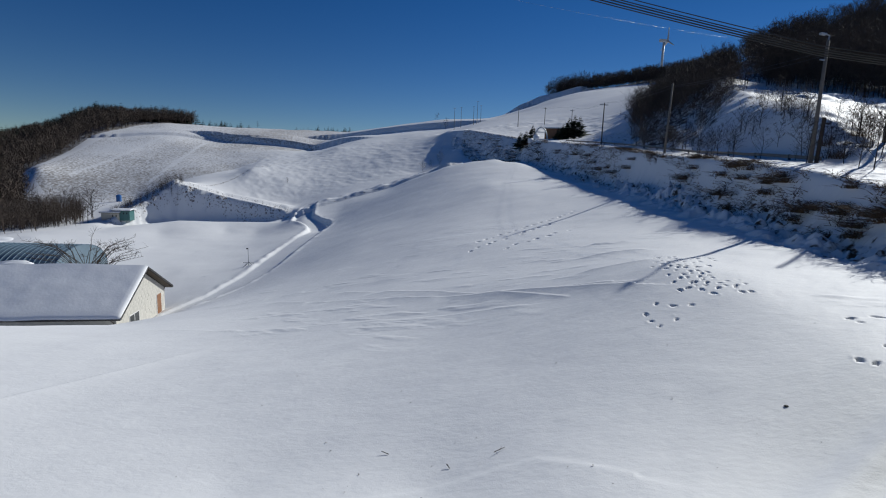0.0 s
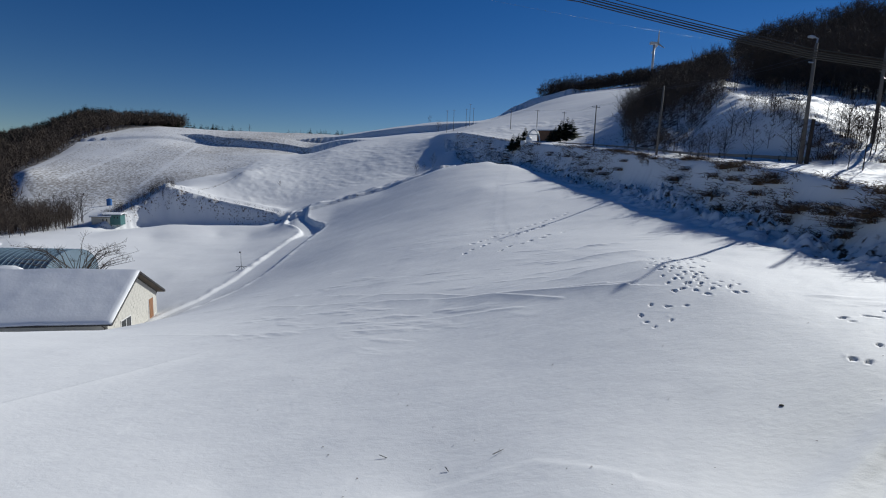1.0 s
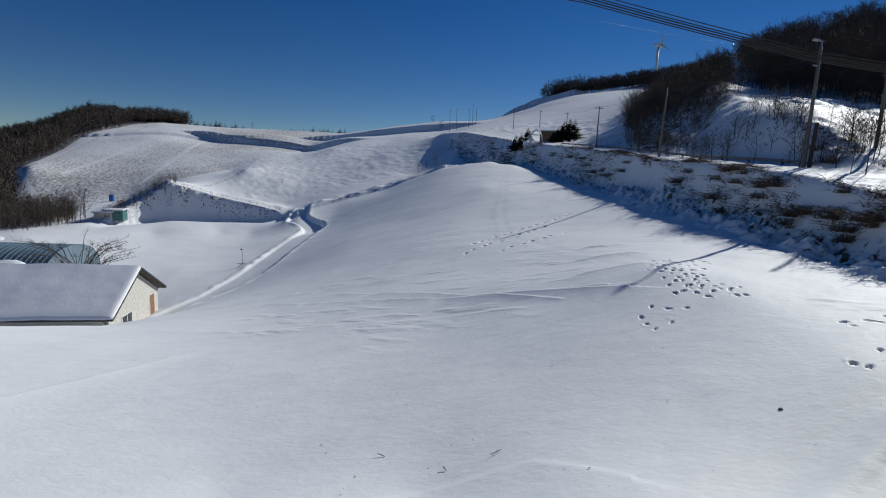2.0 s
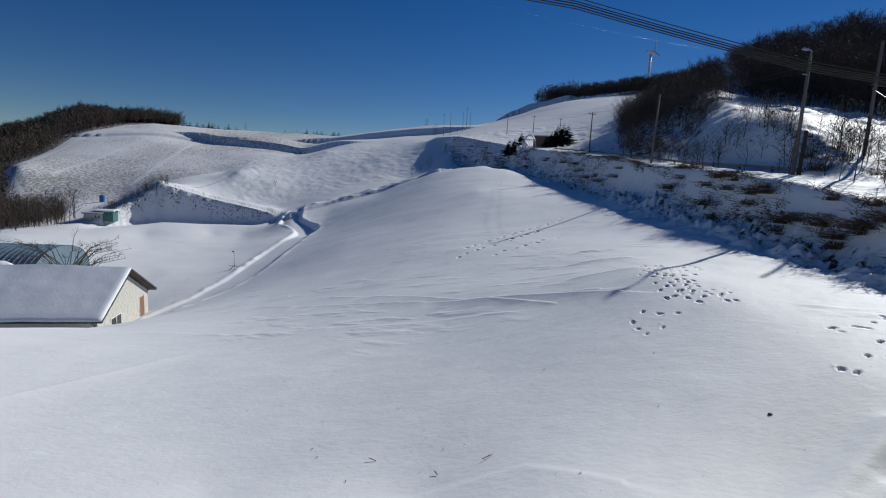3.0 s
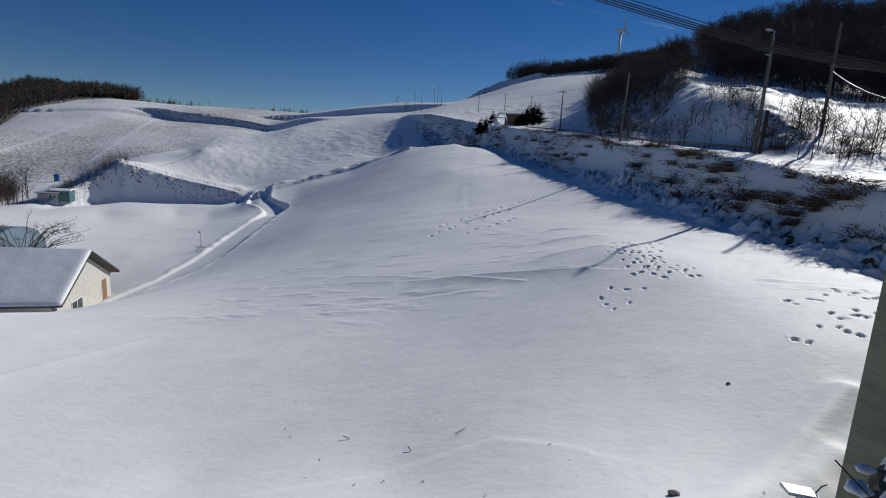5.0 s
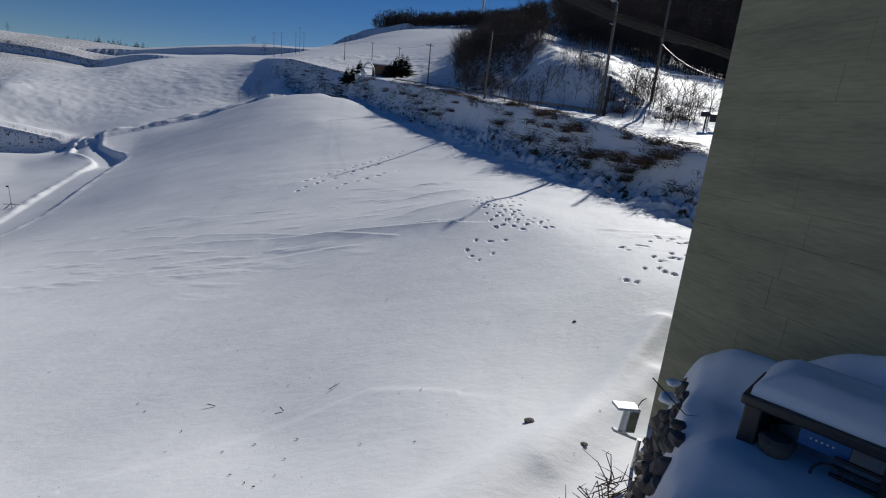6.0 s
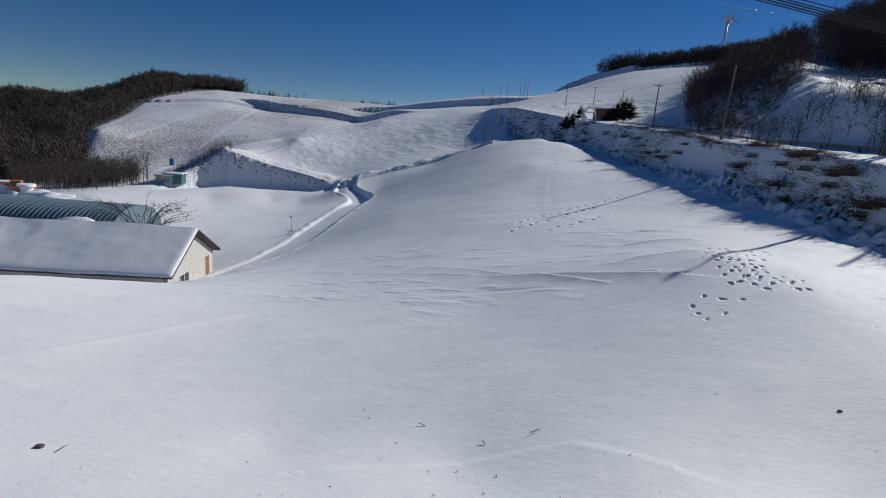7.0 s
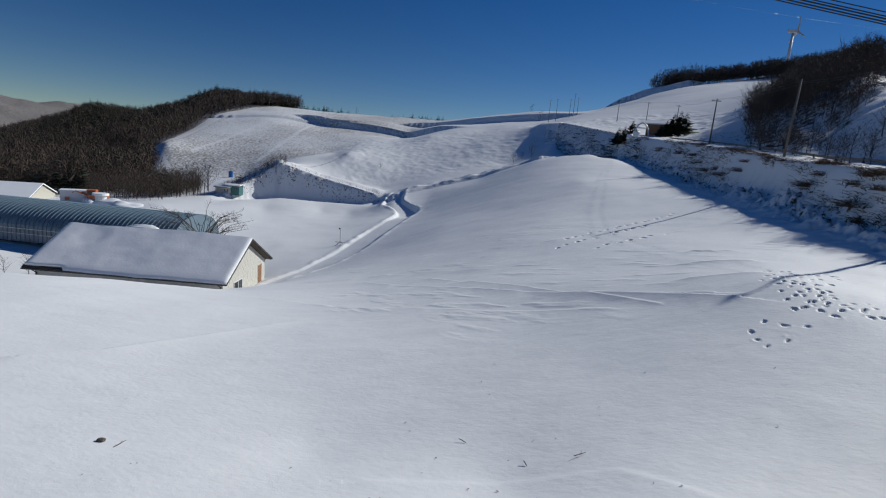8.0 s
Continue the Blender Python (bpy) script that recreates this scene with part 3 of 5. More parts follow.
# ---- woods ----
def bare_tree(rng, height, limbs, twigs, thick=0.018, fine=0.0035, slim=False):
    """Triangles of a leafless tree: a tapered trunk, limbs and twigs, as one array (n, 3, 3)."""
    tri = []

    def prism(a, b, ra, rb):
        d = b - a
        u = np.cross(d, [0.3, 0.5, 0.81])
        u /= np.linalg.norm(u) + 1e-9
        v = np.cross(d, u)
        v /= np.linalg.norm(v) + 1e-9
        ring = [(math.cos(k * 2.0944), math.sin(k * 2.0944)) for k in range(3)]
        pa = [a + ra * (c * u + s * v) for c, s in ring]
        pb = [b + rb * (c * u + s * v) for c, s in ring]
        for k in range(3):
            m = (k + 1) % 3
            tri.append((pa[k], pa[m], pb[m]))
            tri.append((pa[k], pb[m], pb[k]))

    def sliver(a, b, w):
        d = b - a
        u = np.cross(d, rng.normal(size=3))
        u *= w / (np.linalg.norm(u) + 1e-9)
        tri.append((a - u, a + u, b))

    r0 = height * thick
    base = np.array([0, 0, -0.3])
    mid = np.array([rng.normal() * 0.03, rng.normal() * 0.03, 0.5]) * height
    top = mid + np.array([rng.normal() * 0.06, rng.normal() * 0.06, 0.42]) * height
    prism(base, mid, r0, r0 * 0.6)
    prism(mid, top, r0 * 0.6, r0 * 0.15)
    for k in range(limbs):
        t = 0.10 + 0.88 * (k + rng.random()) / limbs
        a = mid * (t / 0.55) if t < 0.55 else mid + (top - mid) * ((t - 0.55) / 0.45)
        ang = k * 2.4 + rng.random()
        reach = height * (0.38 - 0.22 * t) * (0.7 + 0.6 * rng.random())
        b = a + np.array([math.cos(ang) * reach, math.sin(ang) * reach, reach * (0.6 + 0.7 * rng.random())])
        if slim:
            sliver(a, b, r0 * 0.4)
        else:
            prism(a, b, r0 * 0.35 * (1.1 - 0.6 * t), r0 * 0.08)
        for q in range(twigs):
            f = 0.3 + 0.7 * rng.random()
            s = a + (b - a) * f
            sliver(s, s + rng.normal(size=3) * reach * 0.36 + np.array([0, 0, reach * 0.3]), fine)
    return np.array(tri)


def needle_tree(rng, height, tiers, spread=0.28):
    """Triangles of a needle tree: a trunk, and drooping sprays in tiers."""
    tri = []
    for k in range(4):
        a0, a1 = k * math.pi / 2, (k + 1) * math.pi / 2
        r = height * 0.02
        tri.append(((math.cos(a0) * r, math.sin(a0) * r, -0.3), (math.cos(a1) * r, math.sin(a1) * r, -0.3), (0, 0, height)))
    for i in range(tiers):
        t = 0.12 + 0.86 * i / tiers
        reach = height * spread * (1.05 - t) * (0.75 + 0.5 * rng.random())
        for k in range(7):
            ang = k * 0.9 + i * 1.3 + rng.random() * 0.6
            c = np.array([0, 0, t * height])
            d = np.array([math.cos(ang), math.sin(ang), -0.15 + 0.35 * rng.random()])
            side = np.array([-d[1], d[0], 0.2 * rng.normal()])
            e = c + d * reach * (0.7 + 0.6 * rng.random())
            w = reach * 0.33
            tri.append((c, c + d * reach * 0.55 + side * w, e))
            tri.append((c, e, c + d * reach * 0.55 - side * w + np.array([0, 0, -0.1 * reach])))
    return np.array(tri, float)


def scatter(name, kinds, spots, sizes, mat, label, category, seed):
    """Many trees as one uncounted wood."""
    rng = np.random.default_rng(seed)
    z = ground_height(spots[:, 0], spots[:, 1])
    chunks = []
    for (px, py), pz, s in zip(spots, z, sizes):
        t = kinds[rng.integers(len(kinds))] * s
        a = rng.random() * 6.283
        c, q = math.cos(a), math.sin(a)
        o = np.empty_like(t)
        o[..., 0], o[..., 1], o[..., 2] = t[..., 0] * c - t[..., 1] * q + px, t[..., 0] * q + t[..., 1] * c + py, t[..., 2] + pz
        chunks.append(o)
    v = np.concatenate(chunks).reshape(-1, 3)
    nt = len(v) // 3
    me = bpy.data.meshes.new(name)
    me.vertices.add(len(v))
    me.vertices.foreach_set("co", v.ravel())
    me.loops.add(len(v))
    me.loops.foreach_set("vertex_index", np.arange(len(v), dtype=np.int32))
    me.polygons.add(nt)
    me.polygons.foreach_set("loop_start", np.arange(0, len(v), 3, dtype=np.int32))
    me.update(calc_edges=True)
    me.materials.append(mat)
    return tagged(new(name, me), label, category, kind="stuff")


def sprinkle(ring, count, seed, edge=0.0, max_distance=1e9):
    """Plan points inside a ring, uneven like a natural wood."""
    rng = np.random.default_rng(seed)
    pts = np.array([tuple(place(a, d))[:2] for a, d in ring])
    lo, hi = pts.min(0), pts.max(0)
    out = np.zeros((0, 2))
    while len(out) < count:
        c = lo + rng.random((count * 3, 2)) * (hi - lo)
        keep = inside(c[:, 0], c[:, 1], ring) & (np.hypot(c[:, 0], c[:, 1]) < max_distance)
        keep &= rough(c[:, 0], c[:, 1], 30, seed, 3) + rng.random(len(c)) * 0.6 > edge
        out = np.concatenate([out, c[keep]])
    return out[:count]


rng = np.random.default_rng(5)
TREES_NEAR = [bare_tree(rng, 1.0, 18, 15, 0.010, 0.0042, True) for _ in range(8)]
TREES_FAR = [bare_tree(rng, 1.0, 13, 9, 0.014, 0.011, True) for _ in range(7)]
SHRUBS = [bare_tree(rng, 1.0, 12, 6, 0.012) for _ in range(5)]
PINES = [needle_tree(rng, 1.0, 9, 0.26 + 0.05 * k) for k in range(5)]


def woods():
    r = np.random.default_rng(11)
    far_slope = [(-56, 560), (-60, 300), (-50, 175), (-42, 178), (-40.3, 200), (-40.8, 262), (-36, 360), (-31.5, 405), (-26.5, 440), (-27, 500), (-36, 510), (-46, 530)]
    p = sprinkle(far_slope, 4700, 61, -0.2)
    scatter("bare_wood", TREES_FAR, p, 5 + 6 * r.random(len(p)), TWIG, "leafless brown winter woodland covering the far hillside", "woods", 1)
    ridge = [(-45, 470), (-30, 445), (-25.5, 445), (-28, 480), (-36, 500), (-46, 520)]
    p = sprinkle(ridge, 420, 62, 0.1)
    scatter("ridge_pines", PINES, p, 6.5 + 8 * r.random(len(p)) ** 1.6, NEEDLE, "dark pines along the crest of the wooded hill", "woods", 2)
    stand = [(-58, 300), (-50, 300), (-44.5, 350), (-40.5, 390), (-35, 425), (-34, 475), (-40, 480), (-47, 505), (-58, 540)]
    p = sprinkle(stand, 2300, 68, 0.0)
    scatter("slope_pines", PINES, p, 7 + 5 * r.random(len(p)), NEEDLE, "dark pines mixed into the leafless wood on the hillside", "woods", 8)
    hill = [(29.3, 232), (30.8, 150), (33, 130), (36, 108), (41, 92), (50, 84), (62, 80), (62, 190), (45, 195), (33, 225)]
    p = sprinkle(hill, 1150, 63, 0.05)
    scatter("hill_wood", TREES_NEAR, p, 4.0 + 5.5 * r.random(len(p)), TWIG, "dense leafless woodland on the shaded hill above the road", "woods", 3)
    foot = [(31.5, 108), (34, 98), (38, 85), (43, 76), (52, 70), (62, 68), (62, 90), (50, 94), (43, 100), (38, 112), (33, 135)]
    p = sprinkle(foot, 480, 66, -0.1)
    scatter("hill_foot_wood", TREES_NEAR, p, 3.5 + 5 * r.random(len(p)), TWIG, "leafless trees along the foot of the wooded hill", "woods", 6)
    p = sprinkle(THICKET_RING, 900, 64, 0.12)
    scatter("thicket", TREES_NEAR, p, 1.3 + (1.2 + 4.3 * step(66, 95, np.hypot(p[:, 0], p[:, 1]))) * r.random(len(p)), TWIG, "dark leafless thicket on the slope above the road", "woods", 4)
    top = [(10.6, 362), (14.3, 362), (18, 356), (22, 340), (26, 330), (27.5, 345), (26.5, 390), (18, 400), (12, 390)]
    p = sprinkle(top, 900, 65, 0.1)
    scatter("ridge_wood", TREES_FAR, p, 3.5 + 7 * r.random(len(p)) ** 1.5, TWIG, "line of bare trees on the snowy ridge", "woods", 5)
    fringe = [(-46.5, 132), (-44.6, 113), (-41, 108), (-37.4, 115), (-36.2, 128), (-40, 138)]
    p = sprinkle(fringe, 260, 70, 0.05)
    scatter("fringe_brush", SHRUBS, p, 1.6 + 2.2 * r.random(len(p)), TWIG, "brown leafless brush behind the snowy terrace", "brush", 12)
    brake = [(-58, 205), (-58, 158), (-50, 150), (-45.5, 148), (-42.6, 160), (-42.4, 195), (-48, 200)]
    p = sprinkle(brake, 420, 69, 0.0)
    scatter("farmyard_wood", TREES_FAR, p, 5.5 + 3.5 * r.random(len(p)), TWIG, "sunlit brown leafless trees behind the farmyard", "woods", 11)
    hollow = [(-46.5, 165), (-45, 128), (-41.5, 116), (-38, 120), (-35.8, 130), (-36.2, 150), (-39, 175)]
    p = sprinkle(hollow, 620, 67, 0.1)
    scatter("hollow_brush", SHRUBS, p, 2.2 + 3.6 * r.random(len(p)), TWIG, "brown leafless brush filling the snowy hollow", "brush", 7)


woods()


# ---- the concrete wall, the snowed-up ledge and what lies on it, beside the viewpoint ----
def concrete_wall():
    """Board-marked wall: courses of boards, each board's print a shallow panel."""
    w = thing("wall_concrete", pose(4.8, 4.46, -4.6), "tall grey board-marked concrete wall standing in shade", "wall", kind="structure")
    part("core", boxed((0.012, -13, 0), (5.5, -0.004, 9.2)), CONCRETE, w)
    r = random.Random(4)
    course, z = 0.34, 0.0
    while z < 9.0:
        y = -0.95 + r.uniform(-0.45, 0.4)
        edges = [0.0] + [y - 2.7 * k for k in range(4)] + [-9.5]
        for a, b in zip(edges, edges[1:]):
            if a - b < 0.05:
                continue
            t = r.uniform(0.0, 0.0022)
            bm = boxed((-t, b + 0.0012, z + 0.0008), (0.02, a - 0.0012, z + course - 0.0008))
            part("board_print", bm, CONCRETE, w)
        z += course


def ledge_height(x, y):
    """Snow on the ledge, drifted up against the wall."""
    dx, dy = 4.8 - 2.0, 3.97 - 1.80
    ln = math.hypot(dx, dy)
    inner = ((x - 2.0) * dy - (y - 1.80) * dx) / ln
    drift = step(4.2, 4.85, x) * (0.14 + 0.68 * np.clip((4.0 - y) / 1.9, 0, 1.2)) + 0.10 * step(2.9, 3.6, y) * step(3.6, 4.4, x)
    drift = drift + 0.17 * step(2.9, 3.5, x) * (1 - step(2.45, 3.0, y))
    return -2.62 + 0.16 * step(-0.05, 0.35, inner) + drift + 0.05 * rough(x, y, 0.9, 91, 4), inner


def snow_ledge():
    xs, ys = np.linspace(1.0, 4.83, 96), np.linspace(-3.0, 4.3, 150)
    gx, gy = np.meshgrid(xs, ys, indexing="ij")
    z, inner = ledge_height(gx.ravel(), gy.ravel())
    ragged = 0.16 * rough(gx.ravel(), gy.ravel(), 0.5, 95, 3)
    z = z - 2.2 * step(0.12, -0.42, inner + ragged)
    ny = len(ys)
    faces = [(i * ny + j, (i + 1) * ny + j, (i + 1) * ny + j + 1, i * ny + j + 1) for i in range(len(xs) - 1) for j in range(ny - 1)]
    ob = mesh_object("snow_ledge", np.stack([gx.ravel(), gy.ravel(), z], 1), faces, ROOF_SNOW, True)
    tagged(ob, "snow-covered ledge drifted up against the concrete wall", "ledge", kind="structure")


def boulder(rng, size):
    bm = bmesh.new()
    bmesh.ops.create_icosphere(bm, subdivisions=2, radius=1.0)
    off = Vector([rng.uniform(0, 50) for _ in range(3)])
    for v in bm.verts:
        n = noise.noise(v.co * 1.1 + off) * 0.45 + noise.noise(v.co * 2.7 + off) * 0.2
        v.co *= 1 + n
        for axis in range(3):
            v.co[axis] = max(-0.86, min(0.80, v.co[axis]))
        v.co = Vector((v.co.x * size[0], v.co.y * size[1], v.co.z * size[2]))
    return bm


def rock_bank():
    """Stones along the broken edge of the ledge."""
    r = random.Random(8)
    bank = thing("rock_bank", pose(3.4, 3.1, -3.0), "heap of grey stones along the broken ledge edge", "rocks")
    for k in range(130):
        f = (k + r.random()) / 130
        x, y = 2.10 + 2.65 * f, 1.95 + 2.1 * f
        out = r.random()
        size = r.uniform(0.045, 0.12) * (1.25 - 0.4 * out)
        cx, cy = x - 0.61 * (out * 0.34 - 0.13), y + 0.79 * (out * 0.34 - 0.13)
        cz = -2.70 - 0.95 * out + r.uniform(-0.05, 0.08)
        bm = boulder(r, (size * r.uniform(0.8, 1.4), size, size * r.uniform(0.6, 1.0)))
        bm.transform(pose(cx - 3.4, cy - 3.1, cz + 3.0, r.uniform(-30, 30), r.uniform(-30, 30), r.uniform(0, 360)))
        part("stone", bm, ROCK, bank)
    for cx, cy, s in ((3.98, 3.52, 0.10), (4.3, 3.78, 0.07)):
        bm = boulder(r, (s * 1.2, s, s * 0.6))
        bm.transform(Matrix.Translation((cx - 3.4, cy - 3.1, 0.42)))
        part("snow_cap", bm, ROOF_SNOW, bank, "cap of white snow", smooth=True)


def dry_stems():
    """Dry stalks and twigs sticking out of the stones."""
    r = random.Random(12)
    for k in range(7):
        f = 0.02 + 0.05 * k
        x, y = 2.1 + 2.6 * f - 0.1, 2.1 + 2.1 * f + 0.1
        t = thing("dry_weed", pose(x, y, -2.75), "dry brown weed stalks growing among the stones", "weed", "dry weeds on the ledge")
        for _ in range(9):
            bm = bmesh.new()
            a = Vector((r.uniform(-0.12, 0.12), r.uniform(-0.12, 0.12), -0.15))
            b = a + Vector((r.uniform(-0.25, 0.15), r.uniform(-0.2, 0.2), r.uniform(0.08, 0.22)))
            c = b + Vector((r.uniform(-0.2, 0.1), r.uniform(-0.12, 0.12), r.uniform(-0.08, 0.12)))
            rod(bm, a, b, 0.006, 0.004, 5)
            rod(bm, b, c, 0.004, 0.0015, 4)
            part("stalk", bm, GRASS, t)
    t = thing("fallen_stick", pose(3.72, 3.32, -2.45), "thin dark stick leaning on the snowy stones", "stick")
    bm = rodded((-0.05, 0.16, 0.16), (0.05, -0.22, -0.03), 0.008, 0.005, 6)
    rod(bm, (0.05, -0.22, -0.03), (0.12, -0.30, 0.0), 0.004, 0.002, 5)
    part("stem", bm, BARK, t)


def storage_bench():
    """A black plastic bench with an open front, under a cushion of snow."""
    m = Matrix.Translation((3.68, 2.52, -2.33)) @ pose(0, 0, 0, 0, 0, -66)
    b = thing("storage_bench", m, "black plastic bench with open front, half buried in snow", "bench")
    w, d, h = 0.98, 0.62, 0.44
    part("lid", boxed((-0.03, -0.04, h - 0.09), (w + 0.03, d, h), 0.02), BLACK_PLASTIC, b)
    part("side_panel", boxed((0.0, 0.0, -0.12), (0.13, d - 0.03, h - 0.09), 0.015), BLACK_PLASTIC, b)
    part("side_panel", boxed((w - 0.08, 0.0, -0.12), (w, d - 0.03, h - 0.09), 0.015), BLACK_PLASTIC, b)
    part("back_panel", boxed((0.13, d - 0.07, -0.12), (w - 0.08, d - 0.03, h - 0.09), 0.005), BLACK_PLASTIC, b)
    part("shelf", boxed((0.13, 0.05, -0.1), (w - 0.08, d - 0.07, -0.06), 0.005), BLACK_PLASTIC, b)
    for z in (0.05, 0.12, 0.19):
        part("rung", boxed((0.62, 0.02, z), (w - 0.08, 0.05, z + 0.025), 0.004), BLACK_PLASTIC, b)
    # snow on the lid
    xs, ys = np.linspace(0.02, w - 0.0, 26), np.linspace(0.0, d - 0.02, 18)
    gx, gy = np.meshgrid(xs, ys, indexing="ij")
    u, v = gx / w, gy / d
    z = h - 0.01 + 0.26 * (np.clip(np.minimum(np.minimum(u, 1 - u) * 5, np.minimum(v * 3, (1 - v) * 5)), 0, 1) ** 0.5) * (0.75 + 0.3 * v) + 0.02 * rough(gx, gy, 0.3, 5, 2)
    bm = bmesh.new()
    vs = [[bm.verts.new((gx[i, j], gy[i, j], z[i, j])) for j in range(18)] for i in range(26)]
    for i in range(25):
        for j in range(17):
            bm.faces.new((vs[i][j], vs[i + 1][j], vs[i + 1][j + 1], vs[i][j + 1]))
    snow = part("snow_cushion", bm, ROOF_SNOW, None, smooth=True)
    snow.name = "snow_cushion"
    snow.matrix_world = m
    tagged(snow, "thick smooth cushion of snow lying on the bench", "snow")
    crate = thing("blue_crate", m @ pose(0.38, 0.10, 0.16), "blue plastic crate with small holes inside the bench", "crate")
    part("front", boxed((0, 0, 0), (0.32, 0.03, 0.16), 0.008), BLUE_PLASTIC, crate)
    part("body", boxed((0.0, 0.03, 0), (0.32, 0.3, 0.15), 0.006), BLUE_PLASTIC, crate)
    for k in range(5):
        part("hole", boxed((0.07 + 0.035 * k, -0.004, 0.075), (0.083 + 0.035 * k, 0.0, 0.088)), WHITE_PAINT, crate)
    pot = thing("cooking_pot", m @ pose(0.26, 0.06, 0.06), "dull round grey pot standing under the bench", "pot")
    bm = bmesh.new()
    bmesh.ops.create_cone(bm, cap_ends=True, segments=24, radius1=0.10, radius2=0.13, depth=0.15)
    bmesh.ops.bevel(bm, geom=bm.edges[:], offset=0.01, segments=2, affect="EDGES")
    part("body", bm, ROCK, pot, smooth=True)
    part("lid", rodded((0, 0, 0.075), (0, 0, 0.10), 0.135, 0.10, 24), ROCK, pot)
    hose = thing("garden_hose", m @ pose(0.62, -0.02, 0.05), "coil of dark hose hanging out of the bench", "hose")
    bm = bmesh.new()
    pts = [Vector((0.10 * math.cos(a), -0.02, 0.12 * math.sin(a))) for a in np.linspace(0.4, 5.6, 16)]
    for a, c in zip(pts, pts[1:]):
        rod(bm, a, c, 0.01, 0.01, 6)
    part("coil", bm, WIRE, hose)


def flood_lamp():
    """A small boxed lamp on a bent bracket, standing out from the ledge."""
    p = place(45.0, 5.2)
    t = thing("flood_lamp", Matrix.Translation((p.x, p.y, -2.88)) @ pose(0, 0, 0, 0, 4, -12), "small white metal floodlight on a bent bracket", "floodlight")
    part("housing", boxed((-0.055, -0.05, -0.15), (0.075, 0.06, 0.13), 0.012), WHITE_PAINT, t)
    part("lens", boxed((-0.04, -0.056, -0.13), (0.06, -0.05, 0.10), 0.002), CONCRETE, t)
    part("visor", boxed((-0.20, -0.07, 0.12), (0.06, 0.08, 0.15), 0.006), WHITE_PAINT, t)
    part("bracket", rodded((-0.08, 0.0, -0.17), (-0.075, 0.0, 0.12), 0.014, 0.014, 6), WHITE_PAINT, t)
    part("bracket", boxed((-0.10, -0.03, -0.20), (0.20, 0.03, -0.17), 0.004, pose(0, 0, 0, 0, 18, 0)), WHITE_PAINT, t)
    part("post", rodded((0.19, 0.0, -0.25), (0.24, 0.05, -0.75), 0.02, 0.02, 8), STEEL, t)
    bm = rodded((0.05, 0, 0.13), (0.09, 0, 0.22), 0.006, 0.006, 5)
    rod(bm, (0.09, 0, 0.22), (0.13, 0.0, 0.25), 0.006, 0.005, 5)
    part("lead", bm, WIRE, t)


concrete_wall()
snow_ledge()
rock_bank()
dry_stems()
storage_bench()
flood_lamp()


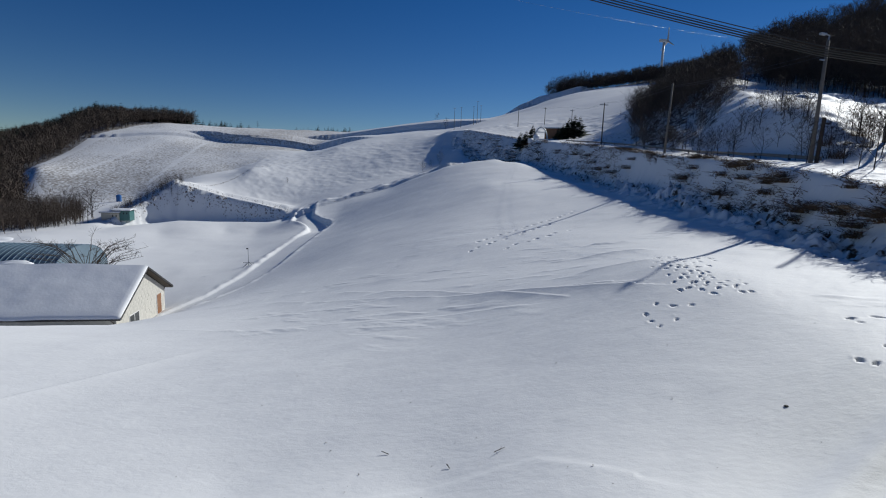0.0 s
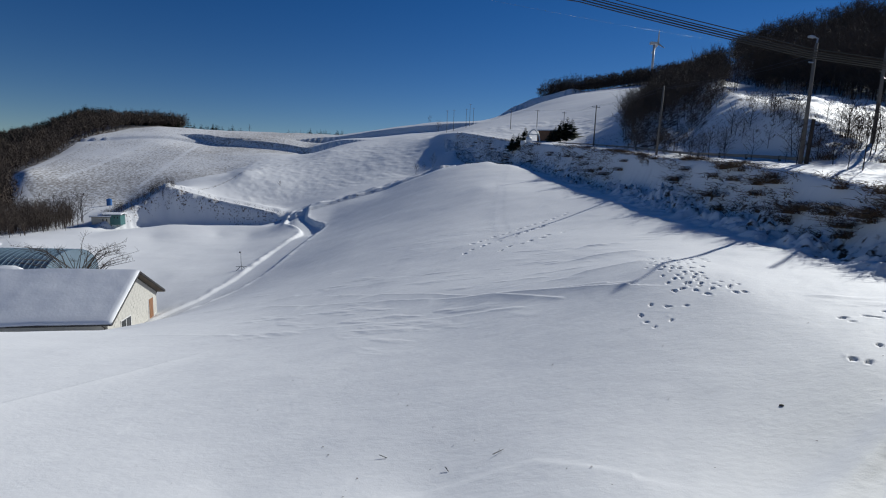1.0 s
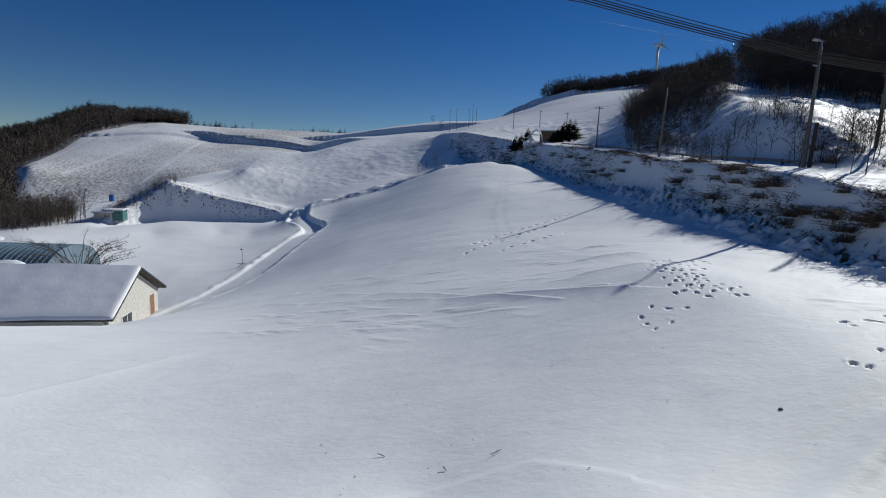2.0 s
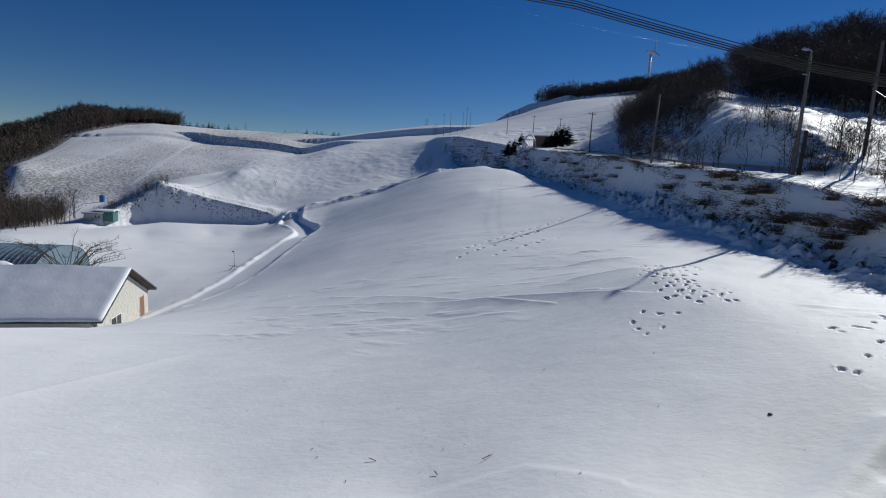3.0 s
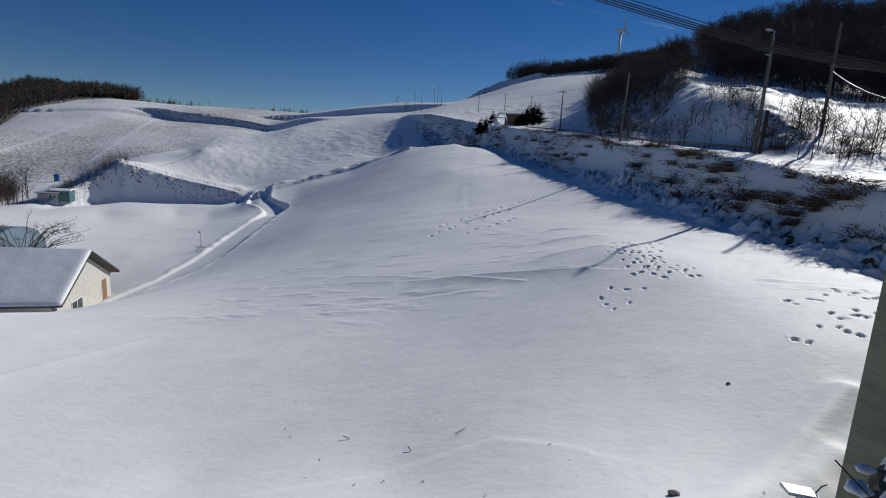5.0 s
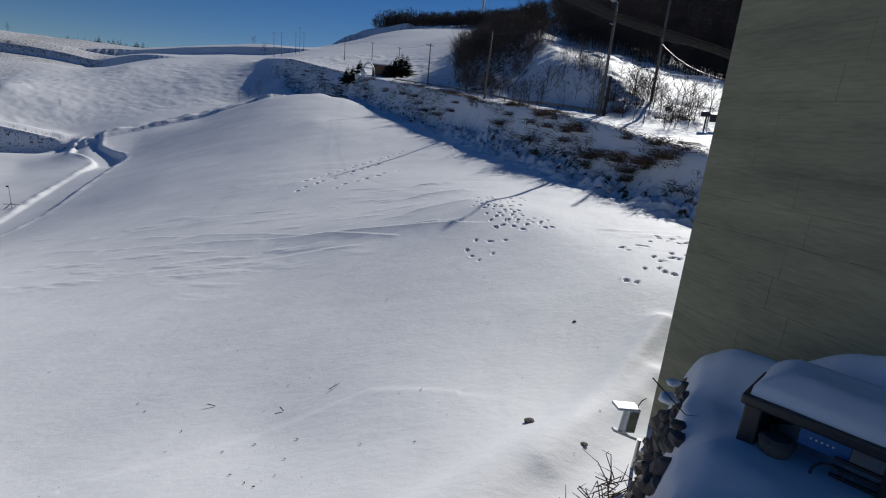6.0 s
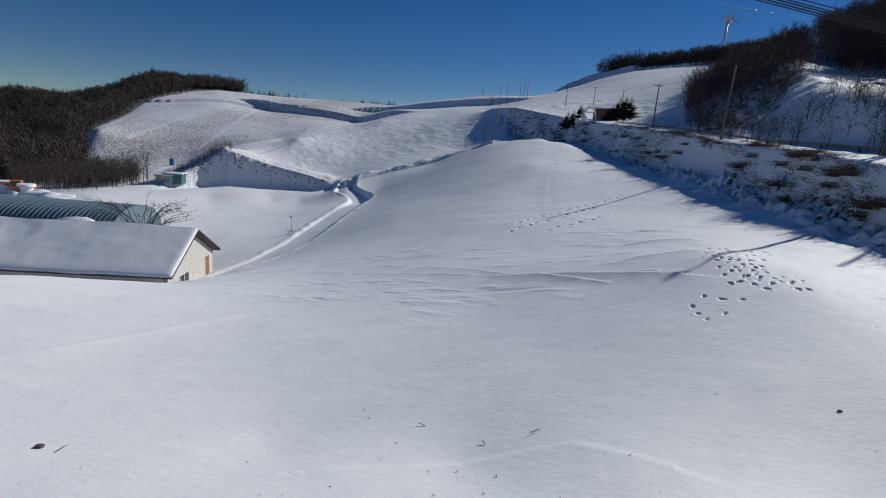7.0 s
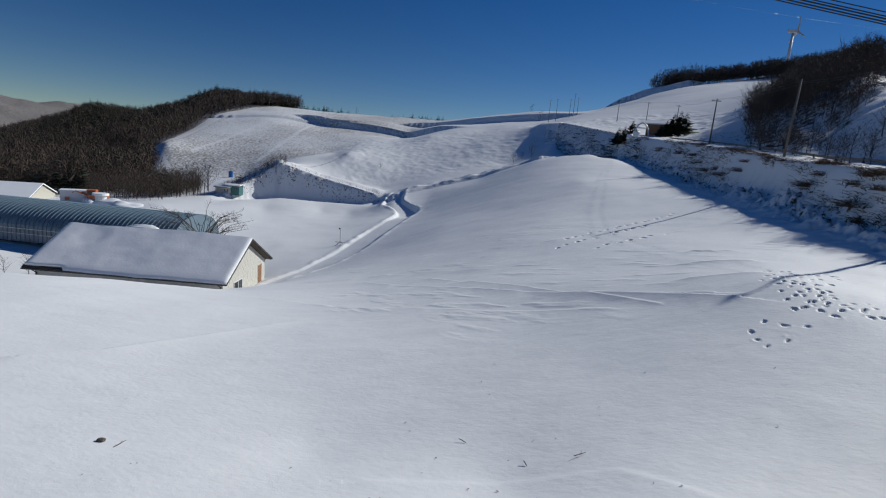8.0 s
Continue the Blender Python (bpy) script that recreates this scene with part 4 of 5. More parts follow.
# ---- the house below the field ----
def house():
    """Long low house with a snow-covered gable roof; local x runs along the ridge, away from the front gable."""
    h = thing("house", Matrix.Translation((-24.4, 40.2, -13.9)) @ pose(0, 0, 0, 0, 0, 10.2), "long cream brick house with a thick snow-covered gable roof", "house")
    L, half, eave, ridge = 15.9, 4.75, 2.4, 4.95
    bm = bmesh.new()
    v = [bm.verts.new(c) for c in [(-0.55, -half, 0), (-0.55, half, 0), (-0.55, half, eave), (-0.55, 0, ridge), (-0.55, -half, eave),
                                   (-L, -half, 0), (-L, half, 0), (-L, half, eave), (-L, 0, ridge), (-L, -half, eave)]]
    for f in ((0, 1, 2, 3, 4), (9, 8, 7, 6, 5), (0, 4, 9, 5), (1, 6, 7, 2), (2, 7, 8, 3), (4, 3, 8, 9), (0, 5, 6, 1)):
        bm.faces.new([v[k] for k in f])
    part("wall", bm, BRICK, h)
    for s in (-1, 1):
        # roof slab
        bm = bmesh.new()
        ring = [(0, s * 5.3, 2.47), (0, 0, 5.27), (-16.5, 0, 5.27), (-16.5, s * 5.3, 2.47)]
        lo = [bm.verts.new((x, y, z - 0.18)) for x, y, z in ring]
        hi = [bm.verts.new((x, y, z)) for x, y, z in ring]
        for f in (lo[::-1], hi, *[[lo[k], lo[(k + 1) % 4], hi[(k + 1) % 4], hi[k]] for k in range(4)]):
            bm.faces.new(f)
        bmesh.ops.recalc_face_normals(bm, faces=bm.faces)
        part("roof", bm, DARK_TRIM, h, "dark roof edge")
        # snow blanket, uneven, creeping past the eave
        bm = bmesh.new()
        nu, nv = 60, 26
        grid = []
        for i in range(nu):
            row = []
            for j in range(nv):
                u, w = i / (nu - 1), j / (nv - 1)
                x = 0.02 - 16.54 * u
                creep = 0.10 * noise.noise(Vector((x * 0.35, s * 3, 7)))
                far_bare = 0.30 if s < 0 and u > 0.80 else 0.0
                y = s * (5.34 + creep - far_bare * (1 if w == 0 else 0)) * (1 - w)
                z = 2.47 + 2.8 * (1 - abs(y) / 5.3)
                edge = min(1.0, min(u, 1 - u) * 70, 0.25 + w * 9)
                deep = 0.13 + 0.05 * noise.noise(Vector((x * 0.4, y * 0.5, 1))) + 0.022 * noise.noise(Vector((x * 1.3, y * 1.5, 4)))
                dip = 0.16 * math.exp(-((x + 13.6) / 1.1) ** 2 - ((abs(y) - 1.3) / 1.0) ** 2) if s < 0 else 0
                deep += 0.12 * math.exp(-((x + 6) / 3.0) ** 2) * w
                row.append(bm.verts.new((x, y, z + max(0.03, deep * edge ** 0.5 - dip))))
            grid.append(row)
        for i in range(nu - 1):
            for j in range(nv - 1):
                q = (grid[i][j], grid[i + 1][j], grid[i + 1][j + 1], grid[i][j + 1])
                bm.faces.new(q if s > 0 else q[::-1])
        rim = [grid[i][0] for i in range(nu)]
        for a, b in zip(rim, rim[1:]):
            c, d = bm.verts.new(b.co - Vector((0, -s * 0.03, 0.12))), bm.verts.new(a.co - Vector((0, -s * 0.03, 0.12)))
            bm.faces.new((a, b, c, d))
        for i in (0, nu - 1):
            for j in range(nv - 1):
                a, b = grid[i][j], grid[i][j + 1]
                za = 2.47 + 2.8 * (1 - abs(a.co.y) / 5.3) - 0.03
                zb = 2.47 + 2.8 * (1 - abs(b.co.y) / 5.3) - 0.03
                bm.faces.new((a, b, bm.verts.new((b.co.x, b.co.y, zb)), bm.verts.new((a.co.x, a.co.y, za))))
        bmesh.ops.recalc_face_normals(bm, faces=bm.faces)
        part("snow_cover", bm, ROOF_SNOW, h, "thick blanket of wind-packed snow", smooth=True)
        # eaves gutter with brackets
        g = part("gutter", boxed((-16.5, s * 5.36 - 0.06, 2.27), (0.0, s * 5.36 + 0.06, 2.39), 0.02), DARK_TRIM, h)
        for x in (-0.7, -15.7):
            pipe = rodded((x, s * 5.34, 2.3), (x, s * 4.83, 1.95), 0.045, 0.045, 8)
            rod(pipe, (x, s * 4.83, 1.97), (x, s * 4.83, 0.05), 0.045, 0.045, 8)
            part("downpipe", pipe, DARK_TRIM, h)
        # barge board and soffit of the front gable
        a, b = Vector((0.03, s * 5.35, 2.28)), Vector((0.03, 0, 5.1))
        bm = bmesh.new()
        q = [a, b, b + Vector((0, 0, 0.19)), a + Vector((0, 0, 0.19))]
        f0 = [bm.verts.new(p) for p in q]
        f1 = [bm.verts.new(p - Vector((0.05, 0, 0))) for p in q]
        for f in (f0, f1[::-1], *[[f0[k], f1[k], f1[(k + 1) % 4], f0[(k + 1) % 4]] for k in range(4)]):
            bm.faces.new(f)
        bmesh.ops.recalc_face_normals(bm, faces=bm.faces)
        part("barge_board", bm, DARK_TRIM, h)
        bm = bmesh.new()
        bm.faces.new([bm.verts.new(p) for p in ((-0.04, s * 5.25, 2.27), (-0.04, 0, 5.07), (-0.56, 0, 5.07), (-0.56, s * 5.25, 2.27))])
        bmesh.ops.solidify(bm, geom=bm.faces[:], thickness=0.02)
        part("soffit", bm, SOFFIT, h)
    # front gable: door and two-light window
    door = part("door", boxed((-0.56, 2.9, 0.05), (-0.50, 3.8, 2.10), 0.01), DOOR_WOOD, h, "reddish brown wooden door")
    part("door_frame", boxed((-0.58, 2.8, 0.05), (-0.52, 2.9, 2.20), 0.01), WHITE_FRAME, door)
    part("door_frame", boxed((-0.58, 3.8, 0.05), (-0.52, 3.9, 2.20), 0.01), WHITE_FRAME, door)
    part("door_handle", rodded((-0.49, 3.0, 1.0), (-0.44, 3.0, 1.0), 0.02, 0.02, 8), STEEL, door)
    win = part("window", boxed((-0.57, -2.6, 0.55), (-0.535, -0.9, 1.75), 0.005), GLASS, h, "dark glass window")
    for y0, y1 in ((-2.68, -2.6), (-1.79, -1.71), (-0.9, -0.82)):
        part("window_frame", boxed((-0.57, y0, 0.5), (-0.51, y1, 1.8), 0.006), WHITE_FRAME, win)
    for z0 in (0.47, 1.75):
        part("window_frame", boxed((-0.57, -2.68, z0), (-0.51, -0.82, z0 + 0.08), 0.006), WHITE_FRAME, win)
    # proud courses of the brickwork on the gable
    r = random.Random(2)
    brick = None
    for row in range(16):
        z = 0.3 + row * 0.27
        room = min(half, (ridge - z) / (ridge - eave) * half) - 0.35
        y = -room + r.random() * 0.5
        while y < room - 0.4:
            clear = not (2.7 < y + 0.3 and y < 4.0 and z < 2.3) and not (-2.75 < y + 0.55 and y < -0.75 and z < 1.9)
            if clear and r.random() < 0.8:
                if brick is None:
                    brick = part("stone_block", boxed((-0.03, 0.0, 0.0), (0.006, 0.52, 0.235), 0.008), BRICK, h)
                    brick.location = (-0.55, y, z)
                else:
                    b = brick.copy()
                    b.location = (-0.55 + r.uniform(-0.005, 0.006), y, z)
                    scene.collection.objects.link(b)
            y += 0.58


house()


def on_ground(bearing, distance, sink=0.0):
    p = place(bearing, distance)
    p.z = ground_at(p.x, p.y) - sink
    return p


def bare_tree_thing(name, p, height, label, category, group, seed, limbs=16, twigs=8, thick=0.016, lean=0.0):
    """A single leafless tree or shrub: trunk and crown."""
    r = np.random.default_rng(seed)
    t = thing(name, Matrix.Translation(p) @ pose(0, 0, 0, 0, lean, r.random() * 360), label, category, group)
    tri = bare_tree(r, 1.0, limbs, twigs, thick) * height
    for nm, chunk, mat in (("trunk", tri[:12], BARK), ("crown", tri[12:], BARK)):
        v = chunk.reshape(-1, 3)
        ob = mesh_object(nm, v, [(k, k + 1, k + 2) for k in range(0, len(v), 3)], mat)
        ob.parent = t
    return t


def spreading_tree(p, height):
    """The bare fruit tree behind the house: several stems and arching limbs with twigs."""
    r = random.Random(21)
    t = thing("fruit_tree", Matrix.Translation(p), "bare spreading fruit tree behind the snow-covered house", "tree")
    for s in range(4):
        ang = s * 1.6 + 0.3
        a = Vector((0.25 * math.cos(ang), 0.25 * math.sin(ang), -0.3))
        b = a + Vector((0.5 * math.cos(ang), 0.5 * math.sin(ang), height * 0.42))
        part("trunk", rodded(a, b, 0.07, 0.045, 7), BARK, t)
        bm = bmesh.new()
        for k in range(11):
            g = ang + r.uniform(-1.2, 1.2)
            f = r.uniform(0.35, 1.0)
            p0 = a.lerp(b, f)
            reach = height * r.uniform(0.35, 0.62)
            p1 = p0 + Vector((math.cos(g) * reach * 0.5, math.sin(g) * reach * 0.5, reach * 0.5))
            p2 = p1 + Vector((math.cos(g) * reach * 0.5, math.sin(g) * reach * 0.5, reach * 0.12))
            rod(bm, p0, p1, 0.035, 0.024, 5)
            rod(bm, p1, p2, 0.024, 0.012, 4)
            for q in range(11):
                c = p0.lerp(p1, r.uniform(0.4, 1)) if q < 2 else p1.lerp(p2, r.random())
                d = Vector((r.uniform(-0.6, 0.6), r.uniform(-0.6, 0.6), r.uniform(0.1, 0.7)))
                rod(bm, c, c + d * 0.9, 0.013, 0.006, 3)
        part("limb", bm, BARK, t)


# ---- the farmstead in the hollow ----
def greenhouse():
    """A long arched film greenhouse; local x along it."""
    m = Matrix.Translation((-40.5, 54.4, -13.85)) @ pose(0, 0, 0, 0, 0, 6.1)
    g = thing("greenhouse", m, "long arched greenhouse with ribbed blue-grey film cover", "greenhouse")
    L, half, high, wall = 57.0, 5.0, 4.3, 1.5
    def arch(k, n=20, grow=0.0):
        a = math.pi * k / n
        return (math.cos(a) * -(half + grow), wall + math.sin(a) * (high - wall + grow))
    bm = bmesh.new()
    nx = 104
    prev = None
    for i in range(nx + 1):
        x = -L * i / nx
        sag = -0.05 if i % 2 else 0.0
        ring = [bm.verts.new((x, -half, 0))] + [bm.verts.new((x, *arch(k, 20, sag))) for k in range(21)] + [bm.verts.new((x, half, 0))]
        if prev:
            for k in range(22):
                bm.faces.new((prev[k], prev[k + 1], ring[k + 1], ring[k]))
        prev = ring
    part("film_cover", bm, POLY, g)
    for x in (0.0, -L):
        bm = bmesh.new()
        bm.faces.new([bm.verts.new((x, y, z)) for y, z in [(-half, 0)] + [arch(k) for k in range(21)] + [(half, 0)]])
        part("end_wall", bm, POLY, g)
    rib = None
    for i in range(nx + 1):
        x = -L * i / nx
        if rib is None:
            bm = bmesh.new()
            pts = [(-half - 0.02, 0.0)] + [arch(k, 14, 0.03) for k in range(15)] + [(half + 0.02, 0.0)]
            for a, b in zip(pts, pts[1:]):
                rod(bm, (0, *a), (0, *b), 0.045, 0.045, 4)
            rib = part("hoop", bm, POLY, g)
        else:
            o = rib.copy()
            scene.collection.objects.link(o)
            o.location = (x, 0, 0)
    for z in (0.9, 1.5):
        part("side_rail", boxed((-L, -half - 0.07, z), (0, -half - 0.02, z + 0.06)), STEEL, g)


def snow_heap(p, size, label, seed):
    r = random.Random(seed)
    bm = bmesh.new()
    bmesh.ops.create_icosphere(bm, subdivisions=4, radius=1.0)
    off = Vector((seed, 3, 1))
    for v in bm.verts:
        v.co *= 1 + 0.35 * noise.noise(v.co * 1.3 + off)
        v.co = Vector((v.co.x * size[0], v.co.y * size[1], max(-0.3, v.co.z) * size[2]))
    me = bpy.data.meshes.new("snow_mound")
    bm.to_mesh(me)
    bm.free()
    me.materials.append(ROOF_SNOW)
    me.polygons.foreach_set("use_smooth", np.ones(len(me.polygons), bool))
    ob = new("snow_mound", me)
    ob.location = p
    return tagged(ob, label, "snow mound", "snow mounds")


def gable_shed(name, p, turn, size, wall_mat, label, category, rise=0.9, snow=0.25):
    """A plain shed with walls, gable roof, snow, door and windows."""
    w, d, h = size
    s = thing(name, Matrix.Translation(p) @ pose(0, 0, 0, 0, 0, turn), label, category)
    bm = bmesh.new()
    v = [bm.verts.new(c) for c in [(x, y, z) for x in (0, w) for y, z in ((0, -0.8), (d, -0.8), (d, h), (d / 2, h + rise), (0, h))]]
    for f in ((0, 1, 2, 3, 4), (9, 8, 7, 6, 5), (0, 4, 9, 5), (1, 6, 7, 2), (4, 3, 8, 9), (3, 2, 7, 8), (0, 5, 6, 1)):
        bm.faces.new([v[k] for k in f][::-1])
    bmesh.ops.recalc_face_normals(bm, faces=bm.faces)
    part("wall", bm, wall_mat, s)
    for a, b in ((-0.3, d / 2), (d + 0.3, d / 2)):
        za = h - 0.3 * rise / (d / 2)
        for nm, lo, hi, mat in (("roof", 0.02, 0.12, DARK_TRIM), ("snow_cover", 0.125, 0.12 + snow, ROOF_SNOW)):
            bm = bmesh.new()
            ring = [(-0.3, a, za), (w + 0.3, a, za), (w + 0.3, b, h + rise), (-0.3, b, h + rise)]
            q0 = [bm.verts.new((x, y, z + lo)) for x, y, z in ring]
            q1 = [bm.verts.new((x, y, z + hi)) for x, y, z in ring]
            for f in (q0, q1, *[[q0[k], q0[(k + 1) % 4], q1[(k + 1) % 4], q1[k]] for k in range(4)]):
                bm.faces.new(f)
            bmesh.ops.recalc_face_normals(bm, faces=bm.faces)
            part(nm, bm, mat, s)
    for k in range(2):
        x = w * (0.6 + 0.2 * k)
        part("window", boxed((x, -0.03, h * 0.45), (x + w * 0.06, 0.0, h * 0.75)), GLASS, s)
    return s


def farmstead():
    greenhouse()
    snow_heap(place(-41.9, 62, -13.8), (4.2, 1.8, 3.6), "bright snow heap shovelled up behind the house", 3)
    spreading_tree(place(-36.3, 61, -13.75), 8.5)
    barn_p = place(-56.5, 135, 0)
    gable_shed("barn", Vector((barn_p.x, barn_p.y, -18.8)), 27, (16, 12, 3.8), CREAM_PANEL, "cream farm barn with a snow-covered low gable roof", "barn", 2.3)
    p = on_ground(-48.0, 120)
    c = thing("storage_container", Matrix.Translation(p) @ pose(0, 0, 0, 0, 0, 40), "small white storage container with snow on top", "container")
    part("body", boxed((0, 0, -0.5), (5.4, 2.3, 2.3), 0.04), WHITE_PAINT, c)
    part("snow_cover", boxed((-0.1, -0.1, 2.3), (5.5, 2.4, 2.55), 0.08), ROOF_SNOW, c)
    p = on_ground(-46.1, 118)
    e = thing("excavator", Matrix.Translation(p) @ pose(0, 0, 0, 0, 0, 30), "orange excavator parked among snow heaps", "excavator")
    part("cab", boxed((0.2, 0, 0.9), (1.8, 1.6, 2.6), 0.1), ORANGE_PAINT, e)
    part("engine_cover", boxed((1.8, 0, 0.9), (3.6, 2.0, 1.8), 0.15), ORANGE_PAINT, e)
    part("window", boxed((0.35, -0.02, 1.6), (1.6, 0.0, 2.4), 0.005), GLASS, e)
    for y in (-0.1, 1.5):
        part("track", boxed((-0.2, y, -0.1), (3.6, y + 0.5, 0.75), 0.25), BLACK_PLASTIC, e)
    part("boom", rodded((0.4, 1.2, 1.3), (-2.0, 1.2, 2.2), 0.18, 0.14, 6), ORANGE_PAINT, e)
    part("arm", rodded((-2.0, 1.2, 2.2), (-3.2, 1.2, 0.9), 0.13, 0.10, 6), ORANGE_PAINT, e)
    part("bucket", boxed((-3.6, 0.8, 0.3), (-2.9, 1.6, 0.95), 0.08), ORANGE_PAINT, e)
    p = on_ground(-44.9, 112)
    k = thing("water_tank", Matrix.Translation(p), "squat white water tank with a snow cap", "tank")
    part("body", rodded((0, 0, -0.3), (0, 0, 1.9), 0.95, 0.95, 20), WHITE_PAINT, k, smooth=False)
    part("rim", rodded((0, 0, 1.9), (0, 0, 2.3), 1.35, 1.3, 20), ROOF_SNOW, k)
    for b, d, s, seed in ((-44.2, 110, (3.4, 2.4, 1.5), 5), (-45.6, 119, (2.6, 2.2, 1.3), 6), (-47, 122, (2.2, 2, 1.0), 7), (-42.9, 107, (3.4, 2.4, 1.2), 8)):
        snow_heap(on_ground(b, d, 0.3), s, "rough snow heap pushed up beside the farmyard", seed)
    p = on_ground(-34.9, 129)
    gable_shed("field_shed", p, 8, (3.6, 2.8, 1.7), CREAM_PANEL, "small pale field shed with a snowy roof under the scarp", "shed", 0.5)
    p = on_ground(-33.9, 128)
    gable_shed("sheet_shelter", p, 8, (3.2, 2.2, 1.3), GREEN_PANEL, "low teal sheet-metal shelter beside the field shed", "shelter", 0.15)
    p = on_ground(-33.4, 189, 0.1)
    t = thing("blue_barrel", Matrix.Translation(p), "bright blue plastic water barrel at the field edge", "barrel")
    part("body", rodded((0, 0, 0), (0, 0, 2.1), 0.75, 0.75, 20), BLUE_PLASTIC, t)
    part("lid", rodded((0, 0, 2.1), (0, 0, 2.3), 0.6, 0.3, 20), BLUE_PLASTIC, t)
    # weather stake on the track's edge
    p = on_ground(-21.74, 66.0, 0.05)
    t = thing("weather_stake", Matrix.Translation(p), "thin measuring stake on a low frame beside the track", "stake")
    part("mast", rodded((0, 0, 0), (-0.05, 0, 2.3), 0.04, 0.03, 6), STEEL, t)
    for x, y in ((0.7, 0.0), (-0.6, 0.4), (-0.5, -0.5)):
        part("leg", rodded((0, 0, 0.55), (x, y, -0.1), 0.035, 0.035, 6), STEEL, t)
    part("crossbar", rodded((-0.7, 0, 0.4), (0.7, 0, 0.4), 0.035, 0.035, 6), STEEL, t)
    part("sensor", boxed((-0.25, -0.06, 2.15), (-0.05, 0.06, 2.3), 0.01), DARK_TRIM, t)
    p = on_ground(-51.9, 35.5, 0.1)
    t = thing("marker_post", Matrix.Translation(p), "short dark marker post standing in the snow", "post")
    part("post", rodded((0, 0, -0.1), (0, 0, 0.62), 0.07, 0.06, 8), POLE_CONCRETE, t)
    part("cap", rodded((0, 0, 0.60), (0.08, 0, 0.74), 0.07, 0.05, 8), BLACK_PLASTIC, t)
    for k, (b, d, hgt) in enumerate(((-50.6, 61, 2.2), (-48.6, 61, 2.3), (-52.2, 61, 1.9))):
        bare_tree_thing("bare_shrub", on_ground(b, d), hgt, "leafless tan shrub beside the greenhouse", "shrub", "shrubs by the greenhouse", 300 + k, 14, 9, 0.018)


farmstead()


def valley_trees():
    """Single bare trees along the hollow below the stubble field."""
    r = random.Random(31)
    for k in range(24):
        b, d = -42.5 + 7.2 * (k + r.random()) / 24, r.uniform(126, 150)
        bare_tree_thing("bare_tree", on_ground(b, d), r.uniform(4.5, 7.5), "slender leafless tree in the snowy hollow", "tree", "bare trees in the hollow", 400 + k, 14, 9)
    for k in range(5):
        p = on_ground(-49.8 + 0.9 * k, 150 + 4 * (k % 2))
        t = thing("conifer", Matrix.Translation(p), "dense dark green conifer behind the barn", "tree", "conifers behind the barn")
        tri = needle_tree(np.random.default_rng(500 + k), 7.5 + (k % 3), 12, 0.34)
        for nm, chunk, mat in (("trunk", tri[:4], BARK), ("crown", tri[4:], NEEDLE)):
            v = chunk.reshape(-1, 3)
            mesh_object(nm, v, [(q, q + 1, q + 2) for q in range(0, len(v), 3)], mat).parent = t


valley_trees()


# ---- along the road ----
def utility_pole(bearing, distance, height, arms=1, lamp=False, turn=0.0, lean=0.0, base=None):
    p = base or on_ground(bearing, distance)
    t = thing("utility_pole", Matrix.Translation(p) @ pose(0, 0, 0, 0, lean, turn),
              "grey concrete street-lamp pole beside the snowy road" if lamp else "weathered grey concrete utility pole with crossarm beside the road", "utility pole", "poles along the road")
    part("pole", rodded((0, 0, -0.6), (0, 0, height), 0.125, 0.075, 12), POLE_CONCRETE, t, smooth=True)
    for k in range(arms):
        z = height - 0.35 - 0.6 * k
        arm = part("crossarm", boxed((-0.75, 0.06, z), (0.75, 0.14, z + 0.09), 0.01), STEEL, t)
        for x in (-0.65, -0.3, 0.3, 0.65):
            part("insulator", rodded((x, 0.1, z + 0.09), (x, 0.1, z + 0.24), 0.045, 0.03, 8), WHITE_PAINT, arm)
    if lamp:
        bm = rodded((0, 0, height), (0.05, 0, height + 0.25), 0.04, 0.035, 6)
        rod(bm, (0.05, 0, height + 0.25), (-0.3, 0, height + 0.32), 0.035, 0.03, 6)
        arm = part("lamp_arm", bm, STEEL, t)
        part("lamp_head", boxed((-0.7, -0.09, height + 0.22), (-0.28, 0.09, height + 0.34), 0.03), STEEL, arm)
        part("bracket", boxed((-0.45, -0.03, height - 1.1), (0.1, 0.03, height - 1.04)), STEEL, t)
    return t


def cable(name, pts, radius, label, sag=0.0, group="overhead cables"):
    """A hanging cable through the given points."""
    out = []
    for a, b in zip(pts, pts[1:]):
        a, b = Vector(a), Vector(b)
        for k in range(14):
            f = k / 14
            out.append(a.lerp(b, f) - Vector((0, 0, sag * 4 * f * (1 - f) * (b - a).length / 30)))
    out.append(Vector(pts[-1]))
    bm = bmesh.new()
    rings = []
    for i, p in enumerate(out):
        d = (out[min(i + 1, len(out) - 1)] - out[max(i - 1, 0)]).normalized()
        u = d.cross(Vector((0, 0, 1))).normalized()
        w = d.cross(u)
        rings.append([bm.verts.new(p + radius * (math.cos(q) * u + math.sin(q) * w)) for q in (0.3, 1.56, 2.8, 4.1, 5.3)])
    for a, b in zip(rings, rings[1:]):
        for k in range(5):
            bm.faces.new((a[k], a[(k + 1) % 5], b[(k + 1) % 5], b[k]))
    ob = part(name, bm, WIRE, None, smooth=True)
    tagged(ob, label, "cable", group)
    return ob


